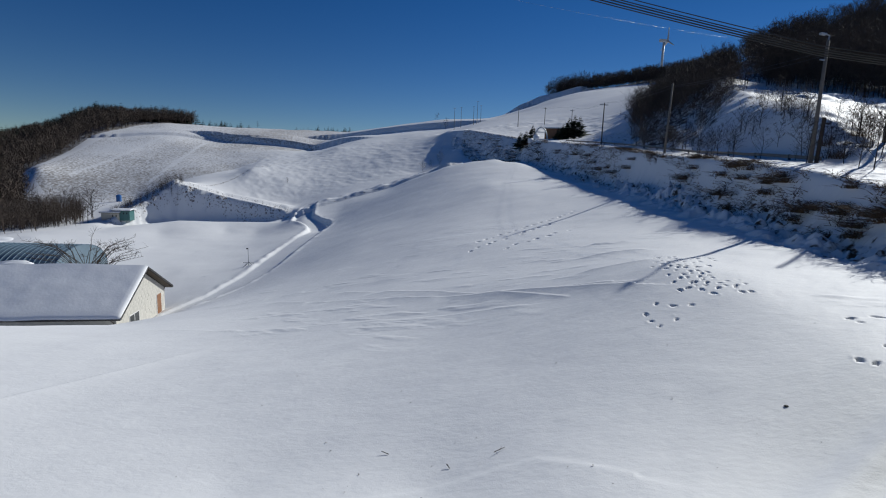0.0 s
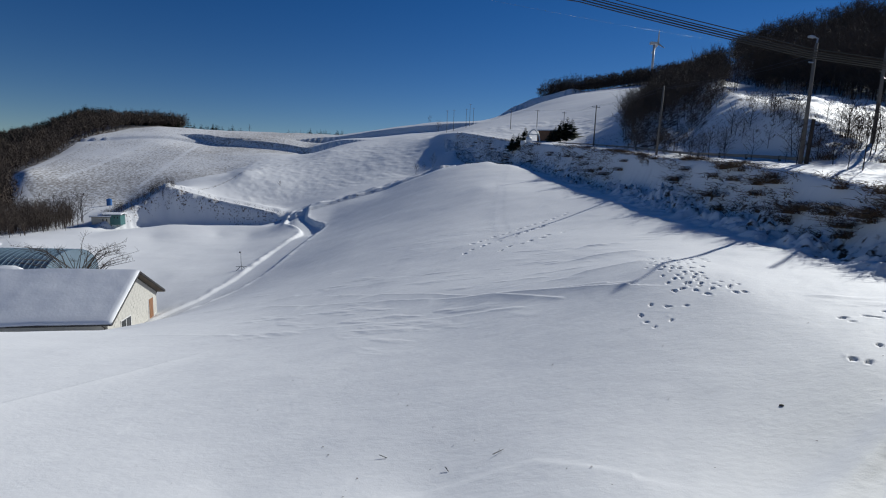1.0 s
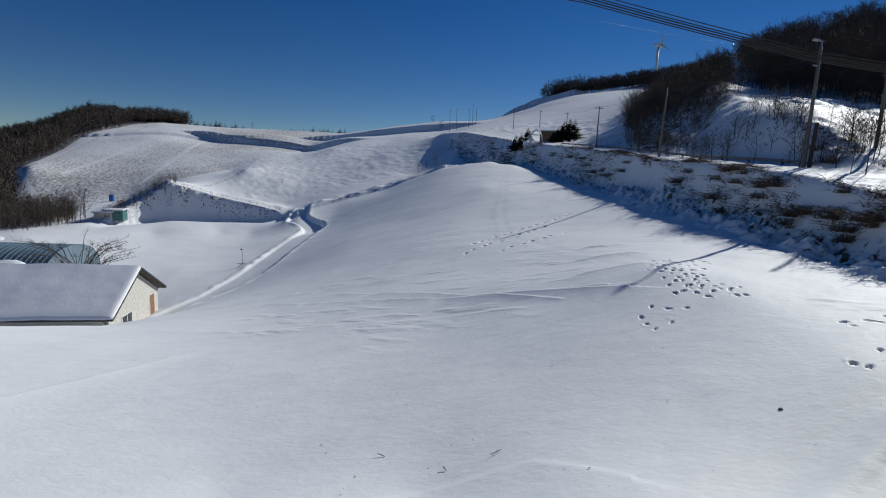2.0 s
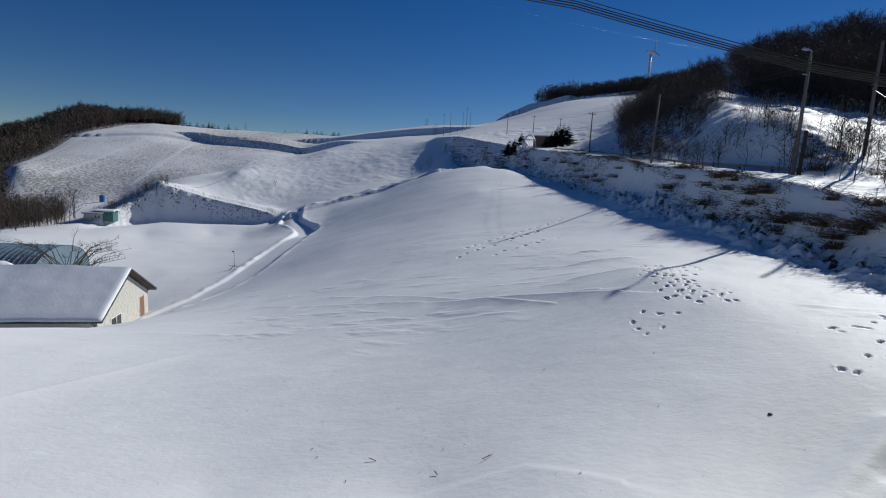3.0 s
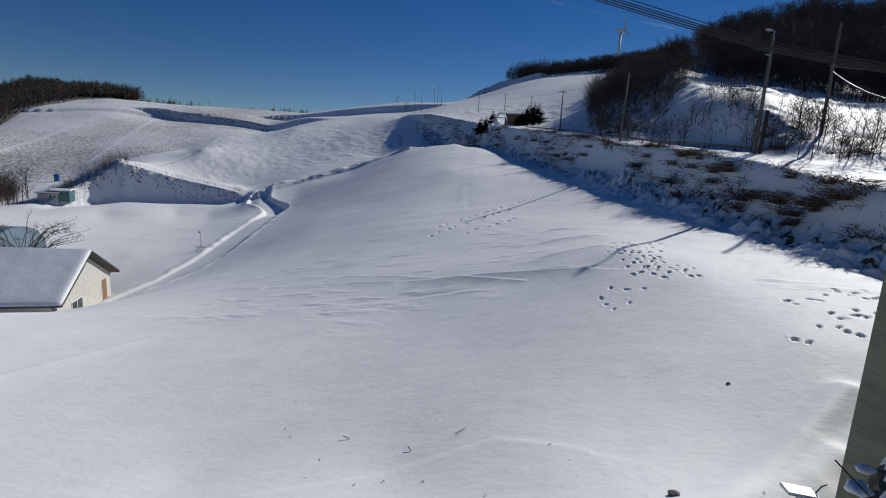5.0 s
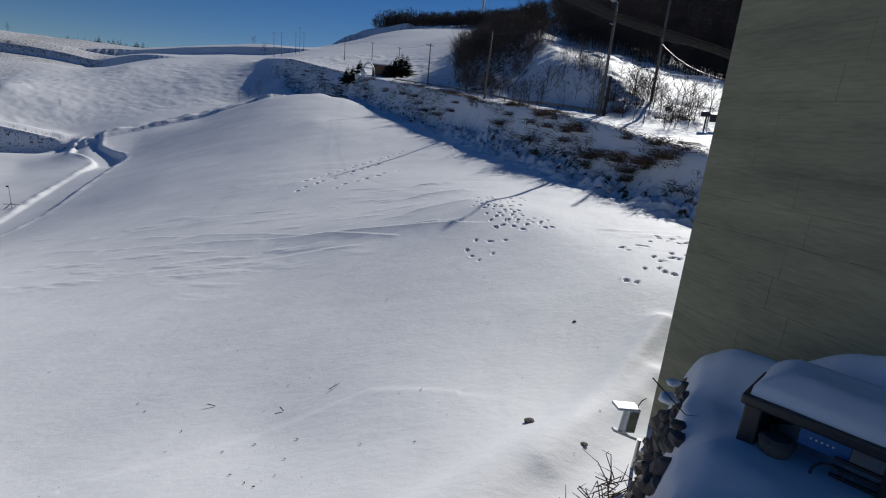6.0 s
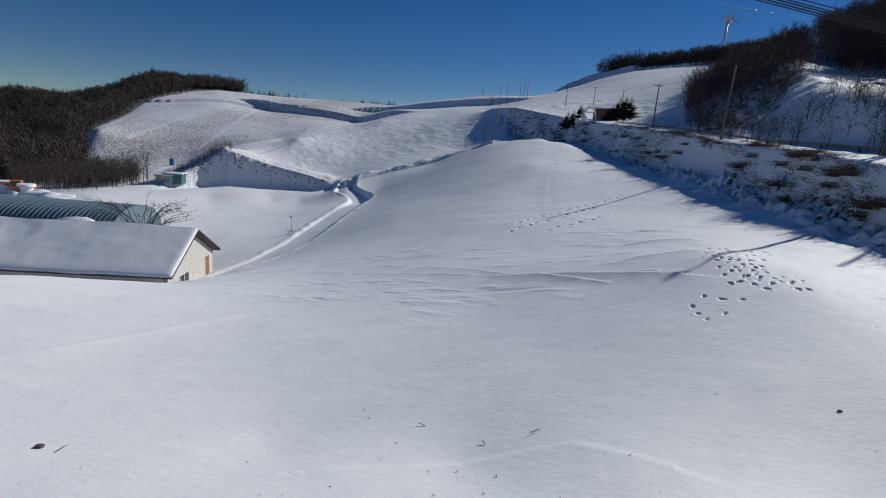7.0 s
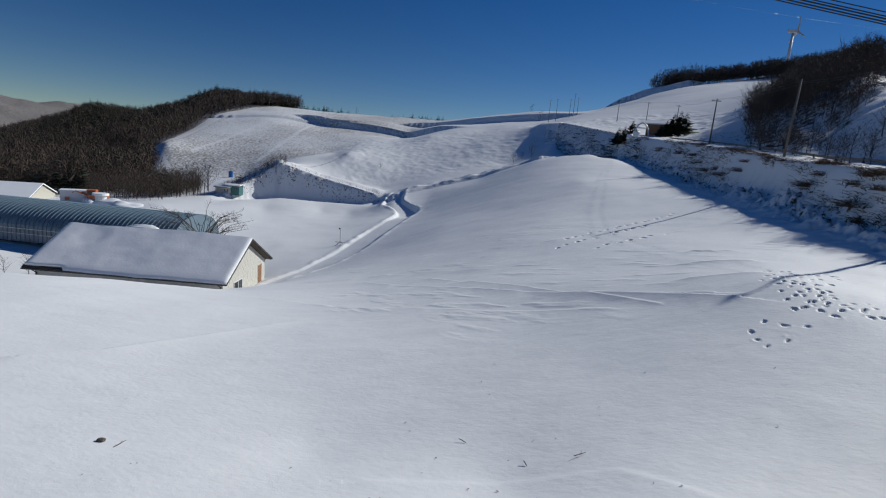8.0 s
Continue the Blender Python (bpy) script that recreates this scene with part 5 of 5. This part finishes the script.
def road_poles():
    lamp = utility_pole(35.9, 36, 6.75, 0, True, 20)
    big = utility_pole(40.8, 41, 6.9, 0, False, 10, 0)
    utility_pole(23.4, 55, 6.75, 0, False, 0, 1.0)
    utility_pole(17.0, 87, 6.6, 1, False, 15)
    for b, d, h in ((13.7, 158, 6.6), (10.8, 172, 6.4), (7.9, 181, 6.6), (3.3, 268, 11.5), (1.5, 262, 10.5), (0.75, 258, 11.0), (2.9, 262, 9.5), (3.7, 280, 9.0)):
        utility_pole(b, d, h, 1, False, 20)
    utility_pole(11.0, 356, 8.5, 0)
    utility_pole(11.9, 358, 7.0, 0)
    p = on_ground(36.35, 36.0)
    s = thing("post_stub", Matrix.Translation(p) @ pose(0, 0, 0, 0, 2, 0), "dark short wooden post next to the lamp pole", "post")
    part("post", rodded((0, 0, -0.4), (0, 0, 2.55), 0.12, 0.10, 10), BARK, s)
    far_pole = Vector((-30.9, 18.1, ground_at(-30.9, 18.1)))
    utility_pole(0, 0, 18.6, 1, False, 60, base=far_pole)
    # the cable bundle from a tall pole across the yard, past the corner of the concrete wall
    utility_pole(0, 0, 9.0, 1, False, 20, base=Vector((17.5, 5.1, -0.9)))
    for k, (dz, r) in enumerate(((0.0, 0.011), (0.04, 0.009), (-0.045, 0.011), (0.10, 0.008), (-0.085, 0.009))):
        mid, bend = Vector((2.335, 9.21, 3.19 + dz)), Vector((5.84, 8.25, 2.14 + dz * 0.8))
        far = Vector((7.84, 7.71, 1.78 + dz * 0.7))
        cable("overhead_cable", [Vector((-30.7, 18.2, 10.6 + 1.4 * dz)), mid, bend, far, Vector((17.3, 5.1, -0.2 + dz * 0.5))], r, "black overhead cable strung across the yard", 0.12)
    cable("overhead_cable", [Vector((-30.9, 18.1, 11.2)), Vector((72.7, 131, 36))], 0.005, "thin overhead wire crossing the sky to the ridge", 0.15)
    cable("drop_wire", [place(40.6, 40.8, 6.95), place(47.6, 32, 3.6)], 0.02, "pale drop wire sagging from a pole", 1.3)
    cable("stay_wire", [place(40.5, 41, 7.2), place(46, 70, 11.5)], 0.012, "thin wire running up towards the wooded hill", 0.2)
    for k in range(3):
        cable("overhead_cable", [place(41.2, 60, 15.3 + 0.45 * k), place(46, 52, 13.6 + 0.5 * k)], 0.012, "high thin overhead wire above the wooded hill", 0.1)
    for off in (-0.4, 0.4):
        cable("overhead_cable", [place(35.6, 36, 7.4) + Vector((off, 0, 0)), place(23.4, 55, 9.2) + Vector((off, 0, 0)), place(17, 87, 12.2) + Vector((off, 0, 0)), place(13.7, 158, 21.0), place(7.9, 181, 23.8)], 0.009, "thin wire running along the road poles", 0.3)
    return lamp, big


road_poles()


def guard_rail():
    """A low dark rail on posts along the far side of the road."""
    pts = []
    for i, p in enumerate(road_side):
        az = math.degrees(math.atan2(p.x, p.y))
        if 11.5 < az < 32.2:
            q = road_side[min(i + 1, len(road_side) - 1)] - road_side[max(i - 1, 0)]
            s = Vector((q.y, -q.x, 0)).normalized()
            pts.append(p + s * 3.1)
    rail = thing("guard_rail", Matrix.Translation(pts[0]), "low dark guard rail with snow on top along the road", "guard rail")
    post, gone = None, 0.0
    for a, b in zip(pts, pts[1:]):
        gone += (b - a).length
        count = 1 if gone > 4.0 else 0
        gone = 0.0 if count else gone
        za, zb = ground_at(a.x, a.y), ground_at(b.x, b.y)
        up_a, up_b = Vector((a.x, a.y, za)) - pts[0], Vector((b.x, b.y, zb)) - pts[0]
        bm = bmesh.new()
        d = (up_b - up_a).normalized()
        side = Vector((d.y, -d.x, 0)) * 0.05
        for lo, hi, w in ((0.12, 0.34, 1.0),):
            q = [up_a + side * w + Vector((0, 0, lo)), up_b + side * w + Vector((0, 0, lo)), up_b - side * w + Vector((0, 0, lo)), up_a - side * w + Vector((0, 0, lo))]
            q0 = [bm.verts.new(v) for v in q]
            q1 = [bm.verts.new(v + Vector((0, 0, hi - lo))) for v in q]
            for f in (q0[::-1], q1, *[[q0[k], q0[(k + 1) % 4], q1[(k + 1) % 4], q1[k]] for k in range(4)]):
                bm.faces.new(f)
        part("beam", bm, SOFFIT, rail)
        for k in range(count):
            c = up_a.lerp(up_b, k / count)
            if post is None:
                post = part("post", boxed((-0.06, -0.06, -0.4), (0.06, 0.06, 0.36), 0.01), DARK_TRIM, rail)
                post.location = c
            else:
                o = post.copy()
                scene.collection.objects.link(o)
                o.location = c


guard_rail()


def weeds_on_bank():
    """Dead stalks over the bank: larger clumps as things, the rest as stuff."""
    r = np.random.default_rng(17)

    def tuft(n, wide, high, flop, blade=0.016):
        tri = []
        for _ in range(n):
            a = np.array([r.normal() * wide * 0.4, r.normal() * wide * 0.3, -0.08])
            d = np.array([r.normal() * flop, r.normal() * flop, 0.35 + 0.8 * r.random()]) * high
            mid = a + d * 0.6
            end = a + d + np.array([d[0] * 0.6, d[1] * 0.6, -0.3 * high * r.random()])
            u = np.cross(d, r.normal(size=3))
            u *= blade / (np.linalg.norm(u) + 1e-9)
            tri += [(a - u, a + u, mid), (mid - u * 0.8, mid + u * 0.8, end)]
        return np.array(tri)

    spots = [(41.3, 24.1, 1.5), (40.2, 24.6, 1.2), (35.9, 28.2, 1.6), (36.8, 27.6, 1.2), (38.9, 26.0, 1.1), (29.1, 36.2, 1.1), (30.8, 36.4, 1.2), (30.0, 37.4, 0.9), (33.0, 32.5, 0.9), (34.3, 31.2, 1.0),
             (25.5, 43.5, 1.2), (26.4, 44.8, 1.0), (20.1, 60.0, 1.6), (18.6, 65.0, 1.7), (17.2, 71.5, 1.8), (15.9, 80.0, 2.0), (14.5, 86.0, 1.8), (12.6, 98.0, 1.8), (10.5, 111.0, 2.0), (43.5, 22.8, 1.0)]
    for k, (b, d, wide) in enumerate(spots):
        p = on_ground(b, d)
        t = tuft(280, wide * 0.72, 0.5, 0.7).reshape(-1, 3)
        ob = mesh_object("dead_grass_clump", t, [(q, q + 1, q + 2) for q in range(0, len(t), 3)], GRASS)
        ob.location = p
        tagged(ob, "clump of dead brown grass poking out of the snowy bank", "grass", "grass clumps on the bank")
    for k in range(46):
        b = 3.5 + 40 * r.random() ** 1.2
        d0, _ = along(FIELD_EDGE, b)
        d1, _ = along(ROAD_EDGE, b)
        d = d0 + (d1 - d0) * (0.45 + 0.5 * r.random())
        t = tuft(120, 0.35 + 0.007 * d + 0.3 * r.random(), 0.38, 0.6, 0.016 + 0.0002 * d).reshape(-1, 3)
        ob = mesh_object("dead_grass_clump", t, [(q, q + 1, q + 2) for q in range(0, len(t), 3)], GRASS)
        ob.location = on_ground(b, d)
        tagged(ob, "small tuft of dead brown grass on the snowy bank", "grass", "grass clumps on the bank")
    # tall weeds and shrubs on the verge above the road
    for k, (b, d, h) in enumerate(((38.9, 41, 1.4), (42.4, 39.5, 1.3), (43.9, 35, 1.5), (37.5, 38, 2.0), (38.2, 37.4, 2.2), (44.6, 34, 1.2), (39.6, 39, 1.3), (41.8, 36, 1.0), (36.9, 40, 2.1), (42.9, 33.5, 1.7))):
        t = tuft(110, 0.7, h * 0.55, 0.30).reshape(-1, 3)
        ob = mesh_object("tall_weeds", t, [(q, q + 1, q + 2) for q in range(0, len(t), 3)], GRASS)
        ob.location = on_ground(b, d)
        tagged(ob, "tall dry weeds standing in snow beside the poles", "weeds", "dry weeds by the road")
    for k in range(70):
        b = 20 + 25 * r.random()
        d0, _ = along(ROAD_EDGE, b)
        d = d0 + 4.5 + 11 * r.random()
        bare_tree_thing("bare_shrub", on_ground(b, d), 1.3 + 1.7 * r.random(), "leafless dark shrub on the snowy slope above the road", "shrub", "shrubs above the road", 600 + k, 14, 10, 0.014)
    for k in range(46):
        b = 31 + 15.5 * r.random()
        d0, _ = along(LANE_EDGE, b)
        bare_tree_thing("bare_shrub", on_ground(b, d0 - 2.0 + 3.0 * r.random()), 0.9 + 1.3 * r.random(), "leafless brown shrub along the brow below the upper lane", "shrub", "shrubs along the lane", 900 + k, 16, 12, 0.014)
    # uncounted stalks over the bank
    tri = []
    for _ in range(8000):
        b = 2 + 45 * r.random() ** 1.3
        d0, _ = along(FIELD_EDGE, b)
        d1, _ = along(ROAD_EDGE, b)
        f = r.random()
        if b > 24 and r.random() < 0.55:
            continue
        if lattice(np.array([b * 0.9]), np.array([f * 3.0]), 83)[0] < 0.42:
            continue
        tri.append((place(b, d0 + (d1 - d0) * (0.42 + 0.56 * f)), 0.10 + 0.25 * r.random()))
    xy = np.array([(p.x, p.y) for p, h in tri])
    z = ground_height(xy[:, 0], xy[:, 1])
    out = [tuft(4, 0.2 + 0.003 * p.length, h * 1.2, 0.8, 0.012 + 0.0003 * p.length) + np.array([p.x, p.y, q]) for (p, h), q in zip(tri, z)]
    v = np.concatenate(out).reshape(-1, 3)
    ob = mesh_object("bank_stalks", v, [(q, q + 1, q + 2) for q in range(0, len(v), 3)], GRASS)
    tagged(ob, "thin dead stalks scattered over the snowy road bank", "grass", kind="stuff")


weeds_on_bank()


def roadside_things():
    # hut with shrubs at the bend
    p = on_ground(10.9, 126)
    gable_shed("roadside_hut", p, -12, (5.6, 4.4, 2.6), DOOR_WOOD, "brown wooden roadside hut with snow on its roof", "hut", 0.8)
    p = on_ground(10.5, 123)
    t = thing("hoop_arch", Matrix.Translation(p) @ pose(0, 0, 0, 0, 0, -10), "white arched doorway of a small film tunnel", "arch")
    bm = bmesh.new()
    pts = [Vector((1.5 * math.cos(a), 0, max(0, 2.9 * math.sin(a)))) for a in np.linspace(0, math.pi, 16)]
    for a, b in zip(pts, pts[1:]):
        rod(bm, a, b, 0.16, 0.16, 6)
    part("hoop", bm, WHITE_PAINT, t)
    part("lintel", boxed((-1.1, -0.1, 1.7), (1.1, 0.1, 1.9), 0.02), WHITE_PAINT, t)
    for b, d in ((9.4, 121), (10.0, 120)):
        p = on_ground(b, d)
        t = thing("wrapped_bale", Matrix.Translation(p), "round white wrapped straw bale beside the hut", "bale", "bales by the hut")
        bm = rodded((-0.6, 0, 0.6), (0.6, 0, 0.6), 0.66, 0.66, 20)
        bmesh.ops.bevel(bm, geom=bm.edges[:], offset=0.08, segments=2, affect="EDGES")
        part("wrap", bm, ROOF_SNOW, t, smooth=True)
    for k, (b, d, h) in enumerate(((8.3, 124, 4.0), (8.9, 123, 3.4), (9.6, 126, 3.2), (12.9, 124, 3.6), (13.5, 125, 4.6), (14.1, 126, 5.2), (14.6, 127, 4.6), (12.4, 122, 2.6))):
        p = on_ground(b, d)
        t = thing("fir_shrub", Matrix.Translation(p), "dense dark green fir beside the roadside hut", "tree", "firs by the hut")
        tri = needle_tree(np.random.default_rng(700 + k), h * 1.15, 20, 0.48)
        for nm, chunk, mat in (("trunk", tri[:4], BARK), ("crown", tri[4:], NEEDLE)):
            v = chunk.reshape(-1, 3)
            mesh_object(nm, v, [(q, q + 1, q + 2) for q in range(0, len(v), 3)], mat).parent = t
    # box on a post at the lane, and a dark plank
    p = on_ground(46.2, 31)
    t = thing("letter_box", Matrix.Translation(p) @ pose(0, 0, 0, 0, 0, -40), "black metal letter box on a short post", "letter box")
    part("post", boxed((-0.04, -0.04, -0.3), (0.04, 0.04, 0.85), 0.01), DARK_TRIM, t)
    part("box", boxed((-0.3, -0.15, 0.8), (0.15, 0.15, 1.05), 0.02), BLACK_PLASTIC, t)
    part("flap", boxed((0.17, -0.12, 0.55), (0.5, 0.12, 0.95), 0.02), BLACK_PLASTIC, t)
    p = on_ground(45.2, 24)
    t = thing("plank_stack", Matrix.Translation(p) @ pose(0, 0, 0, 0, 0, -20), "dark planks lying half under snow at the lane", "planks")
    for k in range(3):
        part("plank", boxed((-0.4, -0.2 + 0.13 * k, -0.05 + 0.03 * k), (0.45, -0.08 + 0.13 * k, 0.03 + 0.03 * k), 0.01), DARK_TRIM, t)
    # a dark car at the head of the upper lane
    p = on_ground(26.95, 206)
    c = thing("parked_car", Matrix.Translation(p) @ pose(0, 0, 0, 0, 0, 25), "dark car parked at the top of the upper lane", "car")
    part("body", boxed((-2.2, -0.85, 0.35), (2.2, 0.85, 0.95), 0.12), BLACK_PLASTIC, c)
    part("cabin", boxed((-1.2, -0.75, 0.9), (1.3, 0.75, 1.5), 0.2), GLASS, c)
    for x in (-1.4, 1.4):
        for y in (-0.8, 0.8):
            part("wheel", rodded((x, y - 0.1, 0.33), (x, y + 0.1, 0.33), 0.33, 0.33, 16), BLACK_PLASTIC, c)
    # bushes in the dip of the fields
    for k, (b, d, h) in enumerate(((-0.7, 143, 4.2), (-2.6, 143, 2.8), (-1.7, 144, 2.4), (-0.2, 286, 6), (-20.6, 425, 5.0), (-17.6, 162, 1.8), (-1.2, 330, 5))):
        bare_tree_thing("bare_bush", on_ground(b, d), h, "leafless bush standing alone in the snowfield", "bush", "lone bushes", 800 + k, 16, 12, 0.016)


roadside_things()


def wind_turbine():
    p = place(22.25, 1100, 190)
    t = thing("wind_turbine", Matrix.Translation(p) @ pose(0, 0, 0, 0, 0, 8), "distant white wind turbine standing on the ridge", "wind turbine")
    hub = 1100 * math.tan(radians(13.85)) - 190
    part("tower", rodded((0, 0, -10), (0, 0, hub), 3.0, 1.9, 20), TURBINE_WHITE, t, smooth=True)
    part("nacelle", boxed((-9, -2.6, hub - 2.6), (7, 2.6, hub + 2.8), 0.8), TURBINE_WHITE, t)
    rotor = part("hub", rodded((7, 0, hub), (9.4, 0, hub), 1.6, 0.7, 12), TURBINE_WHITE, t)
    for k in range(3):
        a = radians(90 + 120 * k)
        tip = Vector((8.0, math.cos(a) * 26, hub + math.sin(a) * 26))
        part("blade", rodded((8.0, math.cos(a), hub + math.sin(a)), tip, 1.9, 0.6, 6), TURBINE_WHITE, rotor)


wind_turbine()


def scarp_brush():
    """Dark brush along the brow of the cut bank."""
    r = np.random.default_rng(23)
    spots, sizes = [], []
    for k in range(150):
        b = -34 + 6.2 * r.random()
        d, _ = along(SCARP_TOP, b)
        spots.append(tuple(place(b, d + r.normal() * 1.2))[:2])
        sizes.append(1.2 + 1.2 * r.random())
    for k in range(60):
        b = -28 + 11 * r.random()
        d, _ = along(SCARP_TOP, b)
        spots.append(tuple(place(b, d - 0.5 + r.normal() * 0.4))[:2])
        sizes.append(0.5 + 0.5 * r.random())
    scatter("scarp_brush", SHRUBS, np.array(spots), np.array(sizes), TWIG, "dark leafless brush along the brow of the cut bank", "brush", 9)
    far = np.array([tuple(place(b + 0.5 * r.normal(), 470 + 20 * r.random()))[:2] for b in list(np.linspace(-25.5, -21.5, 26)) + list(np.linspace(-16, -10.5, 34))])
    scatter("far_pines", PINES, far, 5 + 4 * r.random(len(far)), NEEDLE, "dark pine tops showing behind the snowy crest", "woods", 10)


scarp_brush()


def snow_litter():
    """Leaves, pebbles and twigs lying on the field's snow."""
    r = np.random.default_rng(29)
    tri = []
    pts = []
    for _ in range(120):
        b, d = -48 + 95 * r.random(), 4.6 + 9 * r.random() ** 1.5
        if b > 42 and d < 6.8:
            continue
        pts.append(tuple(place(b, d))[:2])
    pts = np.array(pts)
    z = ground_height(pts[:, 0], pts[:, 1])
    for (x, y), q in zip(pts, z):
        s, a = 0.008 + 0.02 * r.random() ** 2, r.random() * 6.28
        u = np.array([math.cos(a), math.sin(a), 0.15]) * s
        v = np.array([-math.sin(a), math.cos(a), 0.25 * r.random()]) * s * 0.5
        c = np.array([x, y, q + 0.012])
        tri += [(c - u, c + v, c + u), (c - u, c + u, c - v)]
    v = np.array(tri).reshape(-1, 3)
    ob = mesh_object("leaf_litter", v, [(k, k + 1, k + 2) for k in range(0, len(v), 3)], BARK)
    tagged(ob, "tiny dark leaves and crumbs scattered on the snow", "litter", kind="stuff")
    rr = random.Random(6)
    for b, d, s in ((33.6, 5.8, 0.06), (40.6, 5.35, 0.035), (-46.2, 9.0, 0.06), (37, 9.2, 0.03)):
        p = on_ground(b, d)
        bm = boulder(rr, (s * 1.3, s, s * 0.6))
        ob = part("field_stone", bm, ROCK, None)
        ob.location = p + Vector((0, 0, s * 0.25))
        tagged(ob, "small dark stone lying on the open snow", "stone", "loose stones on the field")
    for k, (b, d, L) in enumerate(((8.3, 7.15, 0.22), (-44.6, 8.7, 0.2), (2, 6.9, 0.1), (-6, 7.6, 0.14))):
        p = on_ground(b, d)
        t = thing("twig", Matrix.Translation(p + Vector((0, 0, 0.02))) @ pose(0, 0, 0, 0, 0, 30 + 40 * k), "small dark twig lying on the snow", "twig", "twigs on the snow")
        bm = rodded((-L / 2, 0, 0), (L / 2, 0.02, 0.015), 0.007, 0.004, 5)
        rod(bm, (0, 0, 0.005), (L * 0.25, L * 0.2, 0.03), 0.005, 0.002, 4)
        part("stem", bm, BARK, t)


snow_litter()
